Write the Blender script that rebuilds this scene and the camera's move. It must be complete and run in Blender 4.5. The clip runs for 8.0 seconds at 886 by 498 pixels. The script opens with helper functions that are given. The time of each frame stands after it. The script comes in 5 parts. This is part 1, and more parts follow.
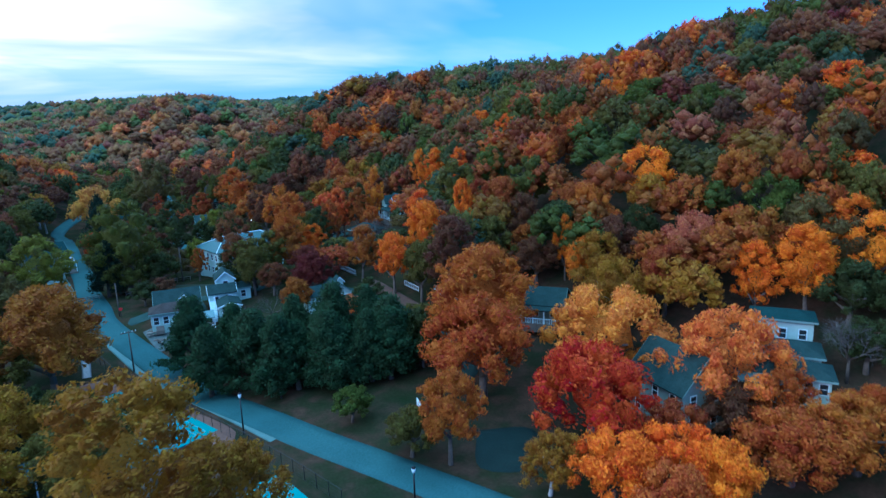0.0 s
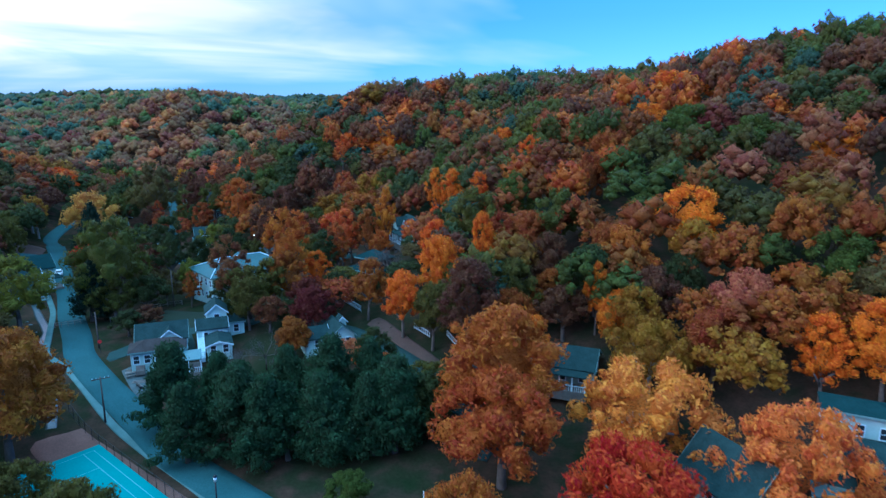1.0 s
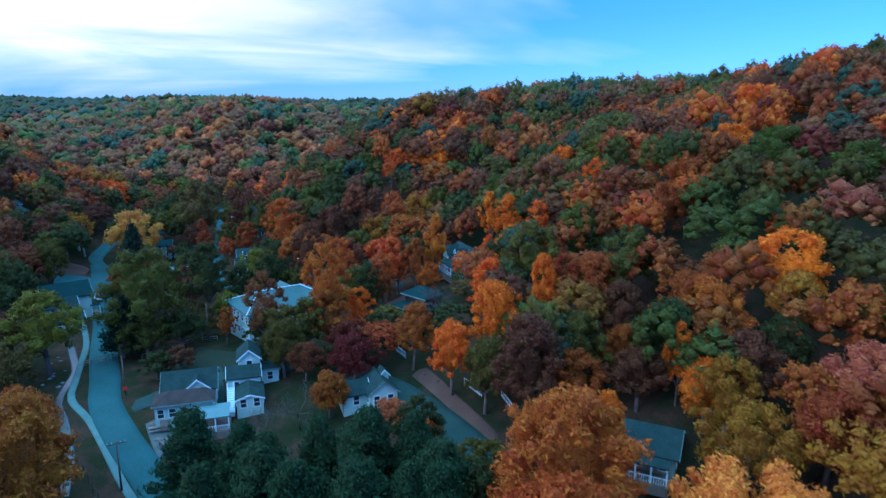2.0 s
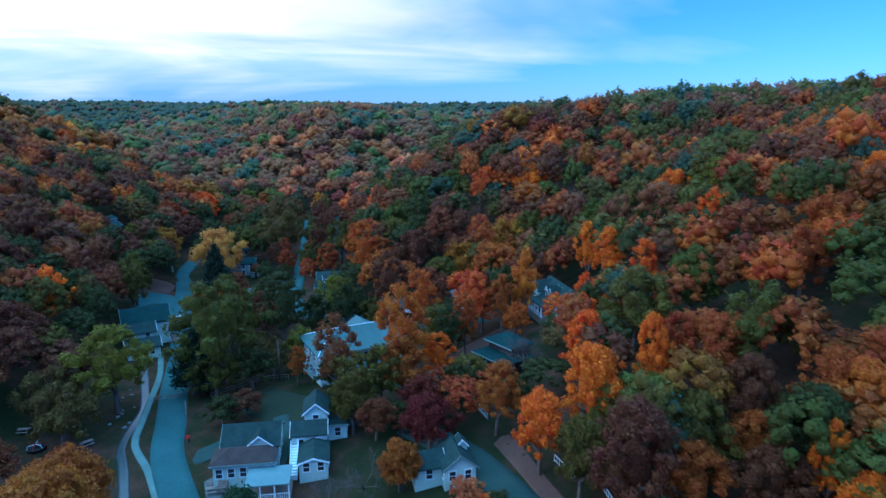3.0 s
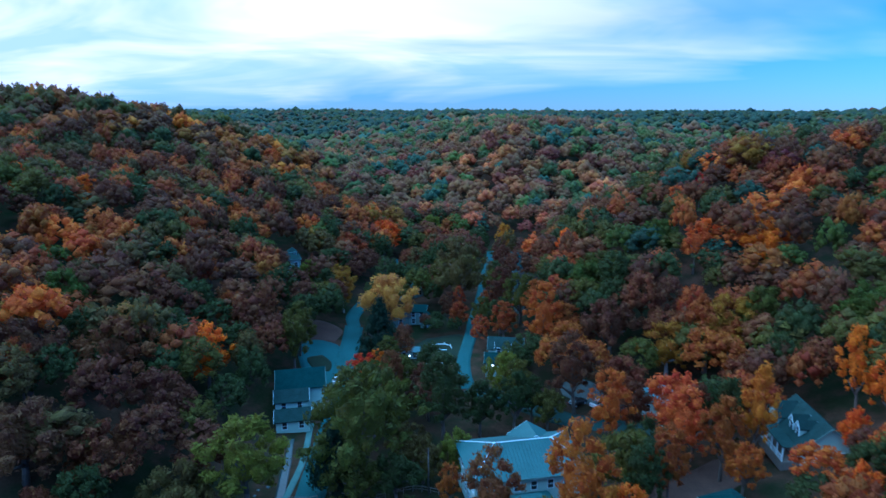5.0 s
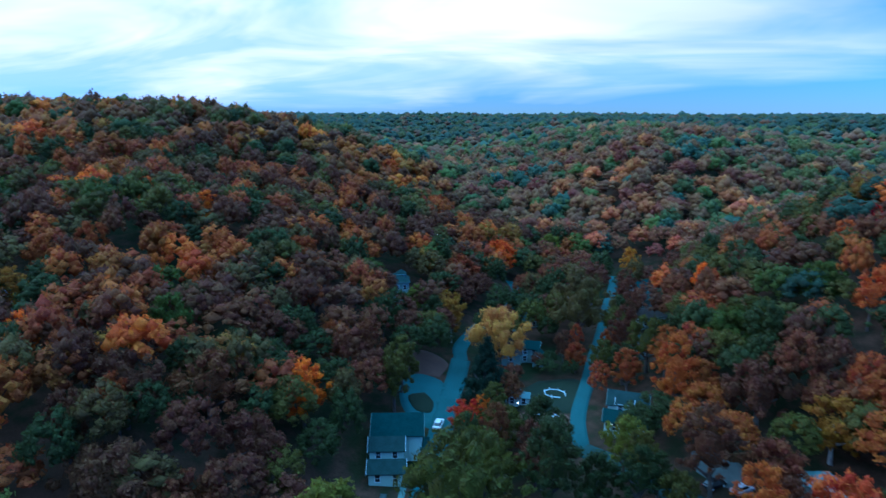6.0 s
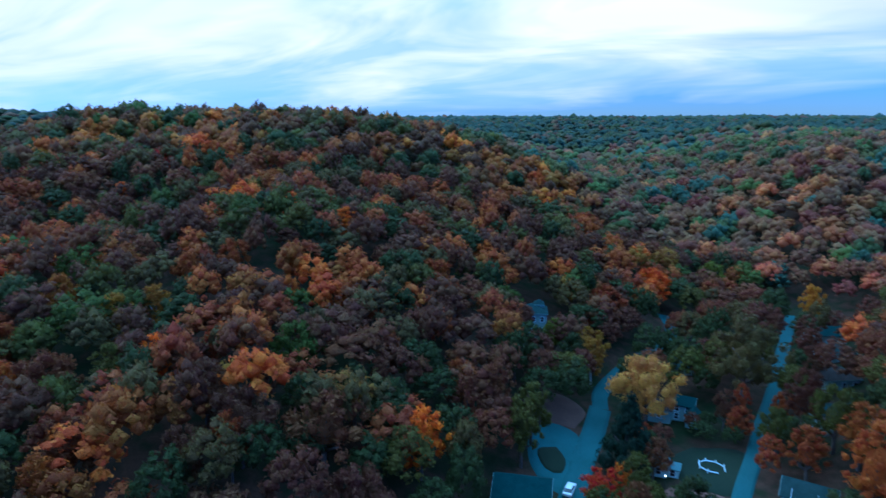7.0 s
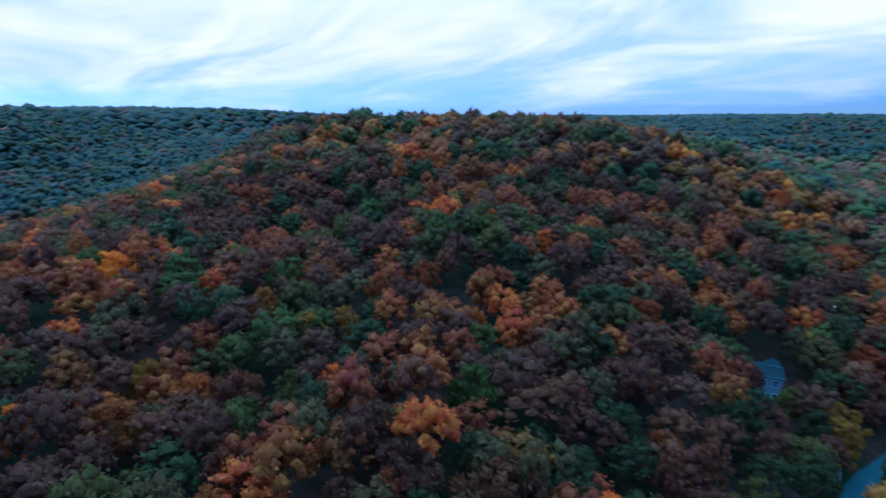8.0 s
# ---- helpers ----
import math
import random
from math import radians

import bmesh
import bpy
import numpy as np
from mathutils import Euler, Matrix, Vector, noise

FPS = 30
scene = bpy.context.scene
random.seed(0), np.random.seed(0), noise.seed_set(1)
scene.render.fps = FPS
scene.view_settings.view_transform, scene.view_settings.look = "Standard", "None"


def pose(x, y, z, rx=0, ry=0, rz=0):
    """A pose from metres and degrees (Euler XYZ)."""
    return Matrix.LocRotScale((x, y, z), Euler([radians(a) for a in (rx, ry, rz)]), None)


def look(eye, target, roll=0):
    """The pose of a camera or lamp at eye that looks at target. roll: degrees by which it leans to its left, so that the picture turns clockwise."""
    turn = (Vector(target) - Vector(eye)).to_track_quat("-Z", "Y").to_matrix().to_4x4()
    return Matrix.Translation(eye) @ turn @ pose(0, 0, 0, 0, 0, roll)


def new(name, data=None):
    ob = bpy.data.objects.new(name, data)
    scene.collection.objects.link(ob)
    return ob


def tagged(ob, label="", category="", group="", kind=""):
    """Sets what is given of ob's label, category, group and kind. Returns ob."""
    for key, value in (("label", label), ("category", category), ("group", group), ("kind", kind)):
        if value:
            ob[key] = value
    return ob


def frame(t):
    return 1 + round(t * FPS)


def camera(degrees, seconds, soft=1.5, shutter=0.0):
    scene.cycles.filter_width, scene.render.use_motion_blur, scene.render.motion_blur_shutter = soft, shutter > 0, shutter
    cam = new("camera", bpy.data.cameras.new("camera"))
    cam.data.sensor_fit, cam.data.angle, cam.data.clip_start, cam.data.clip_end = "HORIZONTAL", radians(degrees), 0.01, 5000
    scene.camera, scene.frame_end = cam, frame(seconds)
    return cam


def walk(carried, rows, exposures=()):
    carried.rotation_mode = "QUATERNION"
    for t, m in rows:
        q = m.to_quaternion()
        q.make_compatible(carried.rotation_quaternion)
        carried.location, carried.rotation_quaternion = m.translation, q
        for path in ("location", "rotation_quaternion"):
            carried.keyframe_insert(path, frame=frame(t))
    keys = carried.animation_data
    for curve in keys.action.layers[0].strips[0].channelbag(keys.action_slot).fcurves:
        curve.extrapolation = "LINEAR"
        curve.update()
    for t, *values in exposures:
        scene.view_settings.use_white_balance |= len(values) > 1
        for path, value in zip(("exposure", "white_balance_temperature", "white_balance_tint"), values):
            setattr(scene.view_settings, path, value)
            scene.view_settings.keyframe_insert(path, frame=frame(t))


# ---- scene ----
cam = camera(70.7, 8.0, soft=1.4, shutter=0.3)
METRES, EYE, TILT, LEAN, TURN = 125.0, 42.0, -12.3, 2.0, 0.0
ROWS = [
    (0.0, 0.0, 0.0, 0.0, 0.0, 0.0, -0.0),
    (0.5, -0.0056, 0.0531, 0.0306, -0.02, 0.01, -2.11),
    (1.0, -0.0112, 0.1059, 0.0615, 0.91, -0.04, -2.5),
    (1.2, -0.0134, 0.1269, 0.0739, 1.73, -0.07, -2.61),
    (2.3, -0.0267, 0.2418, 0.1417, 7.69, -0.42, -3.88),
    (2.5, -0.03, 0.2629, 0.154, 9.41, -0.53, -4.19),
    (3.0, -0.0403, 0.3159, 0.1843, 13.72, -0.86, -5.01),
    (3.5, -0.0543, 0.3674, 0.2136, 18.08, -1.26, -5.86),
    (4.0, -0.0707, 0.4176, 0.2435, 22.54, -1.75, -6.65),
    (4.2, -0.0785, 0.4376, 0.2554, 24.33, -1.94, -6.96),
    (5.3, -0.1346, 0.5456, 0.3188, 34.11, -3.12, -8.71),
    (5.5, -0.1469, 0.5642, 0.33, 36.19, -3.42, -9.05),
    (6.0, -0.1796, 0.6089, 0.3577, 42.43, -4.38, -9.88),
    (6.5, -0.215, 0.6512, 0.3847, 49.15, -5.54, -10.59),
    (7.0, -0.2547, 0.689, 0.4105, 56.23, -6.87, -11.26),
    (7.5, -0.2978, 0.7227, 0.4364, 64.93, -8.66, -11.79),
    (8.0, -0.363, 0.7575, 0.4621, 76.18, -11.19, -12.09),
]
EXPOSURES = [(0.0, 0.28, 4850, 12), (3.5, 0.15, 4640, 18), (5.5, 0.06, 4450, 10), (6.5, 0.0, 4420, 11), (8.0, -0.12, 4400, 21)]
walk(cam, [(t, pose(0, 0, EYE, TILT, LEAN, TURN) @ pose(METRES * x, METRES * y, METRES * z, 90 + pitch, roll, yaw)) for t, x, y, z, yaw, pitch, roll in ROWS], EXPOSURES)

# ---------------------------------------------------------------- world and sun
SUN_AZ, SUN_EL = 235.0, 22.0  # compass degrees from north (+y) by east (+x); the veiled sun stands in the south-west


def make_world():
    w = bpy.data.worlds.new("evening_sky")
    scene.world = w
    w.use_nodes = True
    nt = w.node_tree
    nt.nodes.clear()
    n = nt.nodes.new
    link = nt.links.new

    def math_node(op, a, b=None, clamp=False):
        m = n("ShaderNodeMath")
        m.operation = op
        m.use_clamp = clamp
        for i, v in enumerate((a, b)):
            if v is None:
                continue
            if isinstance(v, (int, float)):
                m.inputs[i].default_value = v
            else:
                link(v, m.inputs[i])
        return m.outputs[0]

    out = n("ShaderNodeOutputWorld")
    bg = n("ShaderNodeBackground")
    link(bg.outputs[0], out.inputs[0])
    sky = n("ShaderNodeTexSky")
    sky.sky_type = "NISHITA"
    sky.sun_disc = False
    sky.sun_elevation = radians(SUN_EL)
    sky.sun_rotation = radians(SUN_AZ)
    sky.air_density, sky.dust_density, sky.ozone_density = 1.2, 0.0, 3.0
    cool = n("ShaderNodeMix")
    cool.data_type, cool.blend_type = "RGBA", "MULTIPLY"
    cool.inputs["Factor"].default_value = 1.0
    link(sky.outputs[0], cool.inputs["A"])
    cool.inputs["B"].default_value = (0.50, 0.92, 1.95, 1)
    tex = n("ShaderNodeTexCoord")
    sep = n("ShaderNodeSeparateXYZ")
    link(tex.outputs["Generated"], sep.inputs[0])
    up = math_node("ADD", math_node("MAXIMUM", sep.outputs[2], 0.0), 0.17)
    u = math_node("DIVIDE", sep.outputs[0], up)
    v = math_node("DIVIDE", sep.outputs[1], up)
    # the cloud streets run roughly north-east
    turn = radians(28)
    a = math_node("ADD", math_node("MULTIPLY", u, math.cos(turn)), math_node("MULTIPLY", v, math.sin(turn)))
    b = math_node("SUBTRACT", math_node("MULTIPLY", v, math.cos(turn)), math_node("MULTIPLY", u, math.sin(turn)))
    com = n("ShaderNodeCombineXYZ")
    link(math_node("MULTIPLY", a, 0.55), com.inputs[0])
    link(math_node("MULTIPLY", b, 0.85), com.inputs[1])
    big = n("ShaderNodeTexNoise")
    big.inputs["Scale"].default_value = 0.75
    big.inputs["Detail"].default_value = 4.0
    big.inputs["Roughness"].default_value = 0.52
    big.inputs["Distortion"].default_value = 0.5
    link(com.outputs[0], big.inputs["Vector"])
    # more cloud towards the veiled sun
    az = radians(SUN_AZ + 45)
    west = math_node("ADD", math_node("MULTIPLY", sep.outputs[0], math.sin(az)), math_node("MULTIPLY", sep.outputs[1], math.cos(az)))
    cover = math_node("ADD", big.outputs["Fac"], math_node("SUBTRACT", math_node("MULTIPLY", west, 0.5), 0.05))
    # the cloud sheet thins out towards the horizon
    low = math_node("MULTIPLY", math_node("SUBTRACT", 1.0, math_node("DIVIDE", sep.outputs[2], 0.085), True), 0.52)
    cover = math_node("SUBTRACT", cover, low)
    # and thickens overhead
    high = math_node("DIVIDE", math_node("MAXIMUM", math_node("SUBTRACT", sep.outputs[2], 0.3), 0.0), 0.3, True)
    cover = math_node("ADD", cover, math_node("MULTIPLY", high, 0.4))
    ramp = n("ShaderNodeValToRGB")
    ramp.color_ramp.elements[0].position, ramp.color_ramp.elements[0].color = 0.41, (0, 0, 0, 1)
    ramp.color_ramp.elements[1].position, ramp.color_ramp.elements[1].color = 0.84, (1, 1, 1, 1)
    link(cover, ramp.inputs[0])
    # a cloud sheet is about three times brighter overhead than at the horizon
    lift = math_node("ADD", 0.89, math_node("MULTIPLY", math_node("MAXIMUM", math_node("SUBTRACT", sep.outputs[2], 0.14), 0.0), 1.7))
    com2 = n("ShaderNodeCombineXYZ")
    link(math_node("MULTIPLY", a, 0.9), com2.inputs[0])
    link(math_node("MULTIPLY", b, 1.5), com2.inputs[1])
    com2.inputs[2].default_value = 7.3
    fold = n("ShaderNodeTexNoise")
    fold.inputs["Scale"].default_value = 0.8
    fold.inputs["Detail"].default_value = 4.5
    fold.inputs["Roughness"].default_value = 0.55
    fold.inputs["Distortion"].default_value = 0.6
    link(com2.outputs[0], fold.inputs["Vector"])
    folds = n("ShaderNodeValToRGB")
    folds.color_ramp.elements[0].position, folds.color_ramp.elements[0].color = 0.38, (7.2, 8.4, 12.4, 1)
    folds.color_ramp.elements[1].position, folds.color_ramp.elements[1].color = 0.62, (14.0, 11.9, 12.7, 1)
    link(fold.outputs["Fac"], folds.inputs[0])
    mix = n("ShaderNodeMix")
    mix.data_type = "RGBA"
    link(ramp.outputs[0], mix.inputs["Factor"])
    link(cool.outputs["Result"], mix.inputs["A"])
    # the sheet is pinkish white low in the west and turns a cold blue-green overhead
    over = n("ShaderNodeMix")
    over.data_type = "RGBA"
    link(high, over.inputs["Factor"])
    link(folds.outputs[0], over.inputs["A"])
    over.inputs["B"].default_value = (6.9, 11.6, 14.1, 1)
    link(over.outputs["Result"], mix.inputs["B"])
    link(mix.outputs["Result"], bg.inputs["Color"])
    link(math_node("MULTIPLY", lift, 0.105), bg.inputs["Strength"])


make_world()
sun_data = bpy.data.lights.new("sun", "SUN")
sun_data.energy, sun_data.angle, sun_data.color = 1.1, radians(30), (1.0, 0.95, 0.9)
sun_ob = new("sun", sun_data)
_s = Vector((math.sin(radians(SUN_AZ)) * math.cos(radians(SUN_EL)), math.cos(radians(SUN_AZ)) * math.cos(radians(SUN_EL)), math.sin(radians(SUN_EL))))
sun_ob.matrix_world = look(_s * 200, (0, 0, 0))


# ---------------------------------------------------------------- materials
def ramp_of(nt, stops):
    r = nt.nodes.new("ShaderNodeValToRGB")
    while len(r.color_ramp.elements) < len(stops):
        r.color_ramp.elements.new(0.5)
    for e, (p, c) in zip(r.color_ramp.elements, stops):
        e.position, e.color = p, (*c, 1)
    return r


def surface(name, dark, light, scale=1.0, fine=12.0, rough=0.8, bump=0.15, metal=0.0, spec=0.3, contrast=(0.3, 0.7), fine_mix=0.5):
    """A mottled surface: two noises, broad and fine, between two colours, with a relief."""
    m = bpy.data.materials.new(name)
    m.use_nodes = True
    nt = m.node_tree
    p = nt.nodes["Principled BSDF"]
    tc = nt.nodes.new("ShaderNodeTexCoord")
    n1 = nt.nodes.new("ShaderNodeTexNoise")
    n1.inputs["Scale"].default_value = scale
    n1.inputs["Detail"].default_value = 5
    n2 = nt.nodes.new("ShaderNodeTexNoise")
    n2.inputs["Scale"].default_value = fine
    n2.inputs["Detail"].default_value = 3
    nt.links.new(tc.outputs["Object"], n1.inputs["Vector"])
    nt.links.new(tc.outputs["Object"], n2.inputs["Vector"])
    mx = nt.nodes.new("ShaderNodeMix")
    mx.inputs["Factor"].default_value = fine_mix
    nt.links.new(n1.outputs["Fac"], mx.inputs["A"])
    nt.links.new(n2.outputs["Fac"], mx.inputs["B"])
    r = ramp_of(nt, [(contrast[0], dark), (contrast[1], light)])
    nt.links.new(mx.outputs["Result"], r.inputs[0])
    nt.links.new(r.outputs[0], p.inputs["Base Color"])
    p.inputs["Roughness"].default_value = rough
    p.inputs["Metallic"].default_value = metal
    p.inputs["Specular IOR Level"].default_value = spec
    if bump:
        b = nt.nodes.new("ShaderNodeBump")
        b.inputs["Strength"].default_value = bump
        b.inputs["Distance"].default_value = 0.1
        nt.links.new(n2.outputs["Fac"], b.inputs["Height"])
        nt.links.new(b.outputs[0], p.inputs["Normal"])
    return m


def leaf_material(name, colour=None, spread=0.35, holes=0.44, patchy=1.2, grain=1.5):
    """Foliage: thin leaves that let some light through, each clump and each tree a little different."""
    m = bpy.data.materials.new(name)
    m.use_nodes = True
    nt = m.node_tree
    nt.nodes.clear()
    n, link = nt.nodes.new, nt.links.new
    out = n("ShaderNodeOutputMaterial")
    geo = n("ShaderNodeNewGeometry")
    if colour is None:
        src = n("ShaderNodeAttribute")
        src.attribute_name = "tint"
        base = src.outputs["Color"]
    else:
        src = n("ShaderNodeRGB")
        src.outputs[0].default_value = (*colour, 1)
        base = src.outputs[0]
    info = n("ShaderNodeObjectInfo")
    noise_a = n("ShaderNodeTexNoise")
    noise_a.inputs["Scale"].default_value = grain
    noise_a.inputs["Detail"].default_value = 5
    noise_a.inputs["Roughness"].default_value = 0.7
    link(geo.outputs["Position"], noise_a.inputs["Vector"])
    relief = n("ShaderNodeBump")
    relief.inputs["Strength"].default_value = 0.9
    relief.inputs["Distance"].default_value = 0.6 / grain
    link(noise_a.outputs["Fac"], relief.inputs["Height"])

    def mth(op, a, b):
        q = n("ShaderNodeMath")
        q.operation = op
        for i, v in enumerate((a, b)):
            if isinstance(v, (int, float)):
                q.inputs[i].default_value = v
            else:
                link(v, q.inputs[i])
        return q.outputs[0]

    val = mth("ADD", mth("MULTIPLY", geo.outputs["Random Per Island"], 0.42), mth("MULTIPLY", noise_a.outputs["Fac"], patchy))
    val = mth("ADD", val, 0.81 - 0.5 * patchy)
    hsv = n("ShaderNodeHueSaturation")
    link(base, hsv.inputs["Color"])
    link(val, hsv.inputs["Value"])
    hue = mth("ADD", 0.5, mth("MULTIPLY", mth("SUBTRACT", geo.outputs["Random Per Island"], 0.5), spread * 0.09))
    hue = mth("ADD", hue, mth("MULTIPLY", mth("SUBTRACT", info.outputs["Random"], 0.5), spread * 0.05))
    link(hue, hsv.inputs["Hue"])
    dif = n("ShaderNodeBsdfPrincipled")
    dif.inputs["Roughness"].default_value = 0.7
    dif.inputs["Specular IOR Level"].default_value = 0.2
    link(relief.outputs[0], dif.inputs["Normal"])
    tra = n("ShaderNodeBsdfTranslucent")
    link(hsv.outputs[0], dif.inputs["Base Color"])
    link(hsv.outputs[0], tra.inputs["Color"])
    mix = n("ShaderNodeMixShader")
    mix.inputs[0].default_value = 0.42
    link(dif.outputs[0], mix.inputs[1])
    link(tra.outputs[0], mix.inputs[2])
    if not holes:
        link(mix.outputs[0], out.inputs[0])
        return m
    # gaps between the leaves
    gaps = n("ShaderNodeTexNoise")
    gaps.inputs["Scale"].default_value = 3.8
    gaps.inputs["Detail"].default_value = 2.5
    gaps.inputs["Roughness"].default_value = 0.6
    link(geo.outputs["Position"], gaps.inputs["Vector"])
    air = n("ShaderNodeBsdfTransparent")
    both = n("ShaderNodeMixShader")
    link(mth("GREATER_THAN", gaps.outputs["Fac"], holes), both.inputs[0])
    link(air.outputs[0], both.inputs[1])
    link(mix.outputs[0], both.inputs[2])
    link(both.outputs[0], out.inputs[0])
    return m


# leaf colours of each kind of tree in autumn; the last is blued for haze
LEAF = {
    "bright": (0.86, 0.2, 0.008), "orange": (0.68, 0.142, 0.008), "rustorange": (0.44, 0.108, 0.013), "rust": (0.31, 0.072, 0.014),
    "salmon": (0.55, 0.10, 0.02), "salmonpale": (0.46, 0.14, 0.055), "crimson": (0.53, 0.045, 0.009), "crimsondark": (0.125, 0.022, 0.014),
    "maroon": (0.115, 0.040, 0.016), "mauve": (0.13, 0.048, 0.02), "rustmauve": (0.18, 0.06, 0.02), "gold": (0.76, 0.215, 0.03),
    "palegold": (0.55, 0.27, 0.04), "yellow": (0.52, 0.18, 0.012), "rustgold": (0.32, 0.096, 0.012), "yellowgreen": (0.155, 0.145, 0.014),
    "olive": (0.31, 0.138, 0.01), "olivegreen": (0.105, 0.088, 0.013), "green": (0.082, 0.102, 0.013), "oak": (0.088, 0.084, 0.011),
    "oakbrown": (0.11, 0.074, 0.018), "dkgreen": (0.045, 0.056, 0.013), "pine": (0.030, 0.064, 0.023), "conifer": (0.016, 0.034, 0.017),
    "hazegreen": (0.036, 0.067, 0.038),
}
LOOKS = {
    "bright": "maple in blazing orange autumn leaf", "orange": "maple in orange autumn leaf", "rustorange": "maple in rusty orange autumn leaf",
    "rust": "broad tree in rust-brown autumn leaf", "salmon": "maple in salmon-orange autumn leaf", "salmonpale": "tree in pale pinkish orange leaf",
    "crimson": "maple in deep crimson autumn leaf", "crimsondark": "dark red tree in late autumn leaf", "maroon": "oak in dark maroon autumn leaf",
    "mauve": "oak in dull mauve-brown autumn leaf", "rustmauve": "oak in dusty russet autumn leaf", "gold": "spreading tree in pale golden-orange leaf",
    "palegold": "broad tree in pale yellow autumn leaf", "yellow": "slim tree in yellow autumn leaf", "rustgold": "tree in brownish gold autumn leaf",
    "yellowgreen": "tree turning from green to yellow", "olive": "broad tree in olive-yellow autumn leaf", "olivegreen": "tree in dull olive-green leaf",
    "green": "leafy tree still in green leaf", "oak": "large spreading oak in dark green leaf", "oakbrown": "tall oak in brownish green leaf",
    "dkgreen": "dense tree in dark green leaf", "pine": "dense dark green pine tree", "conifer": "pointed dark green conifer", "hazegreen": "oak in leaf tinted blue-green for haze",
}
LEAF_MAT = {k: leaf_material("leaves_" + k, tuple(0.9 * v for v in c), 0.35, 0.46, 1.3, 2.0) for k, c in LEAF.items()}
FOREST_MAT = leaf_material("forest_leaves", None, 0.35, 0.43, 1.4, 2.8)
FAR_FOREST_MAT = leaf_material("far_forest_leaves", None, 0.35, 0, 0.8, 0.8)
BARK = surface("bark", (0.05, 0.04, 0.03), (0.14, 0.11, 0.09), 3, 20, 0.9, 0.5)
TWIG = surface("grey_twigs", (0.05, 0.042, 0.036), (0.10, 0.085, 0.075), 3, 20, 0.9, 0.2)
PALE_BARK = surface("pale_bark", (0.25, 0.24, 0.22), (0.5, 0.49, 0.46), 2, 14, 0.9, 0.4)
ASPHALT = surface("worn_asphalt", (0.022, 0.058, 0.056), (0.042, 0.10, 0.098), 0.15, 4, 0.9, 0.1, 0.0, 0.1)
DARK_ASPHALT = surface("dark_asphalt", (0.018, 0.037, 0.032), (0.034, 0.062, 0.054), 0.2, 5, 0.9, 0.1, 0.0, 0.1)
CONCRETE = surface("concrete", (0.065, 0.11, 0.095), (0.12, 0.185, 0.165), 0.5, 8, 0.9, 0.1, 0.0, 0.1)
GRAVEL = surface("gravel", (0.05, 0.062, 0.058), (0.105, 0.125, 0.118), 0.6, 6, 0.95, 0.4)
WHITE = surface("white_siding", (0.33, 0.45, 0.40), (0.44, 0.57, 0.51), 0.4, 6, 0.6, 0.05)
CREAM = surface("grey_siding", (0.17, 0.25, 0.22), (0.25, 0.34, 0.30), 0.4, 6, 0.65, 0.05)
TRIM = surface("white_trim", (0.58, 0.68, 0.7), (0.7, 0.8, 0.82), 1, 8, 0.5, 0.0)
GREY_TRIM = surface("grey_trim", (0.12, 0.19, 0.17), (0.18, 0.26, 0.235), 1, 8, 0.6, 0.0)
BLACKTOP = surface("fresh_blacktop", (0.008, 0.016, 0.014), (0.016, 0.03, 0.026), 0.3, 5, 0.9, 0.1, 0.0, 0.1)
SHINGLE = surface("dark_shingles", (0.012, 0.024, 0.022), (0.028, 0.05, 0.046), 0.8, 5, 0.95, 0.4, 0.0, 0.06)
GREEN_SHINGLE = surface("green_grey_shingles", (0.006, 0.021, 0.020), (0.014, 0.038, 0.036), 0.8, 5, 0.95, 0.4, 0.0, 0.06)
BROWN_SHINGLE = surface("brown_shingles", (0.03, 0.024, 0.021), (0.06, 0.05, 0.045), 0.8, 5, 0.95, 0.4, 0.0, 0.06)
PALE_METAL = surface("pale_metal_roof", (0.022, 0.066, 0.064), (0.045, 0.108, 0.104), 0.3, 4, 0.6, 0.05, 0.0, 0.25)
TEAL_ROOF = surface("teal_porch_roof", (0.06, 0.13, 0.13), (0.11, 0.19, 0.19), 0.4, 5, 0.6, 0.1)
COURT_LINE = surface("worn_court_line", (0.10, 0.27, 0.28), (0.18, 0.36, 0.37), 0.6, 5, 0.85, 0.0)
COURT = surface("teal_court_paint", (0.022, 0.175, 0.158), (0.045, 0.235, 0.215), 0.2, 5, 0.85, 0.03, 0.0, 0.1)
CLAY = surface("reddish_earth", (0.10, 0.046, 0.03), (0.19, 0.09, 0.06), 0.3, 4, 0.95, 0.2)
WOOD = surface("grey_wood", (0.11, 0.09, 0.075), (0.22, 0.19, 0.16), 2, 14, 0.85, 0.3)
DARK_WOOD = surface("dark_stained_boards", (0.022, 0.019, 0.017), (0.05, 0.042, 0.036), 2, 14, 0.85, 0.3)
IRON = surface("dark_iron", (0.02, 0.021, 0.022), (0.05, 0.05, 0.05), 3, 20, 0.5, 0.05, 0.6)
GLASS = surface("dark_window_glass", (0.015, 0.02, 0.025), (0.03, 0.035, 0.04), 0.7, 4, 0.12, 0.0, 0.0, 0.6)
RUBBER = surface("tyre_rubber", (0.012, 0.012, 0.012), (0.03, 0.03, 0.03), 3, 20, 0.8, 0.1)
LAWN = surface("lawn", (0.006, 0.012, 0.004), (0.013, 0.022, 0.008), 0.25, 3, 0.95, 0.4)
LITTER = surface("leaf_litter", (0.05, 0.028, 0.02), (0.11, 0.058, 0.04), 0.3, 3.5, 0.95, 0.3)


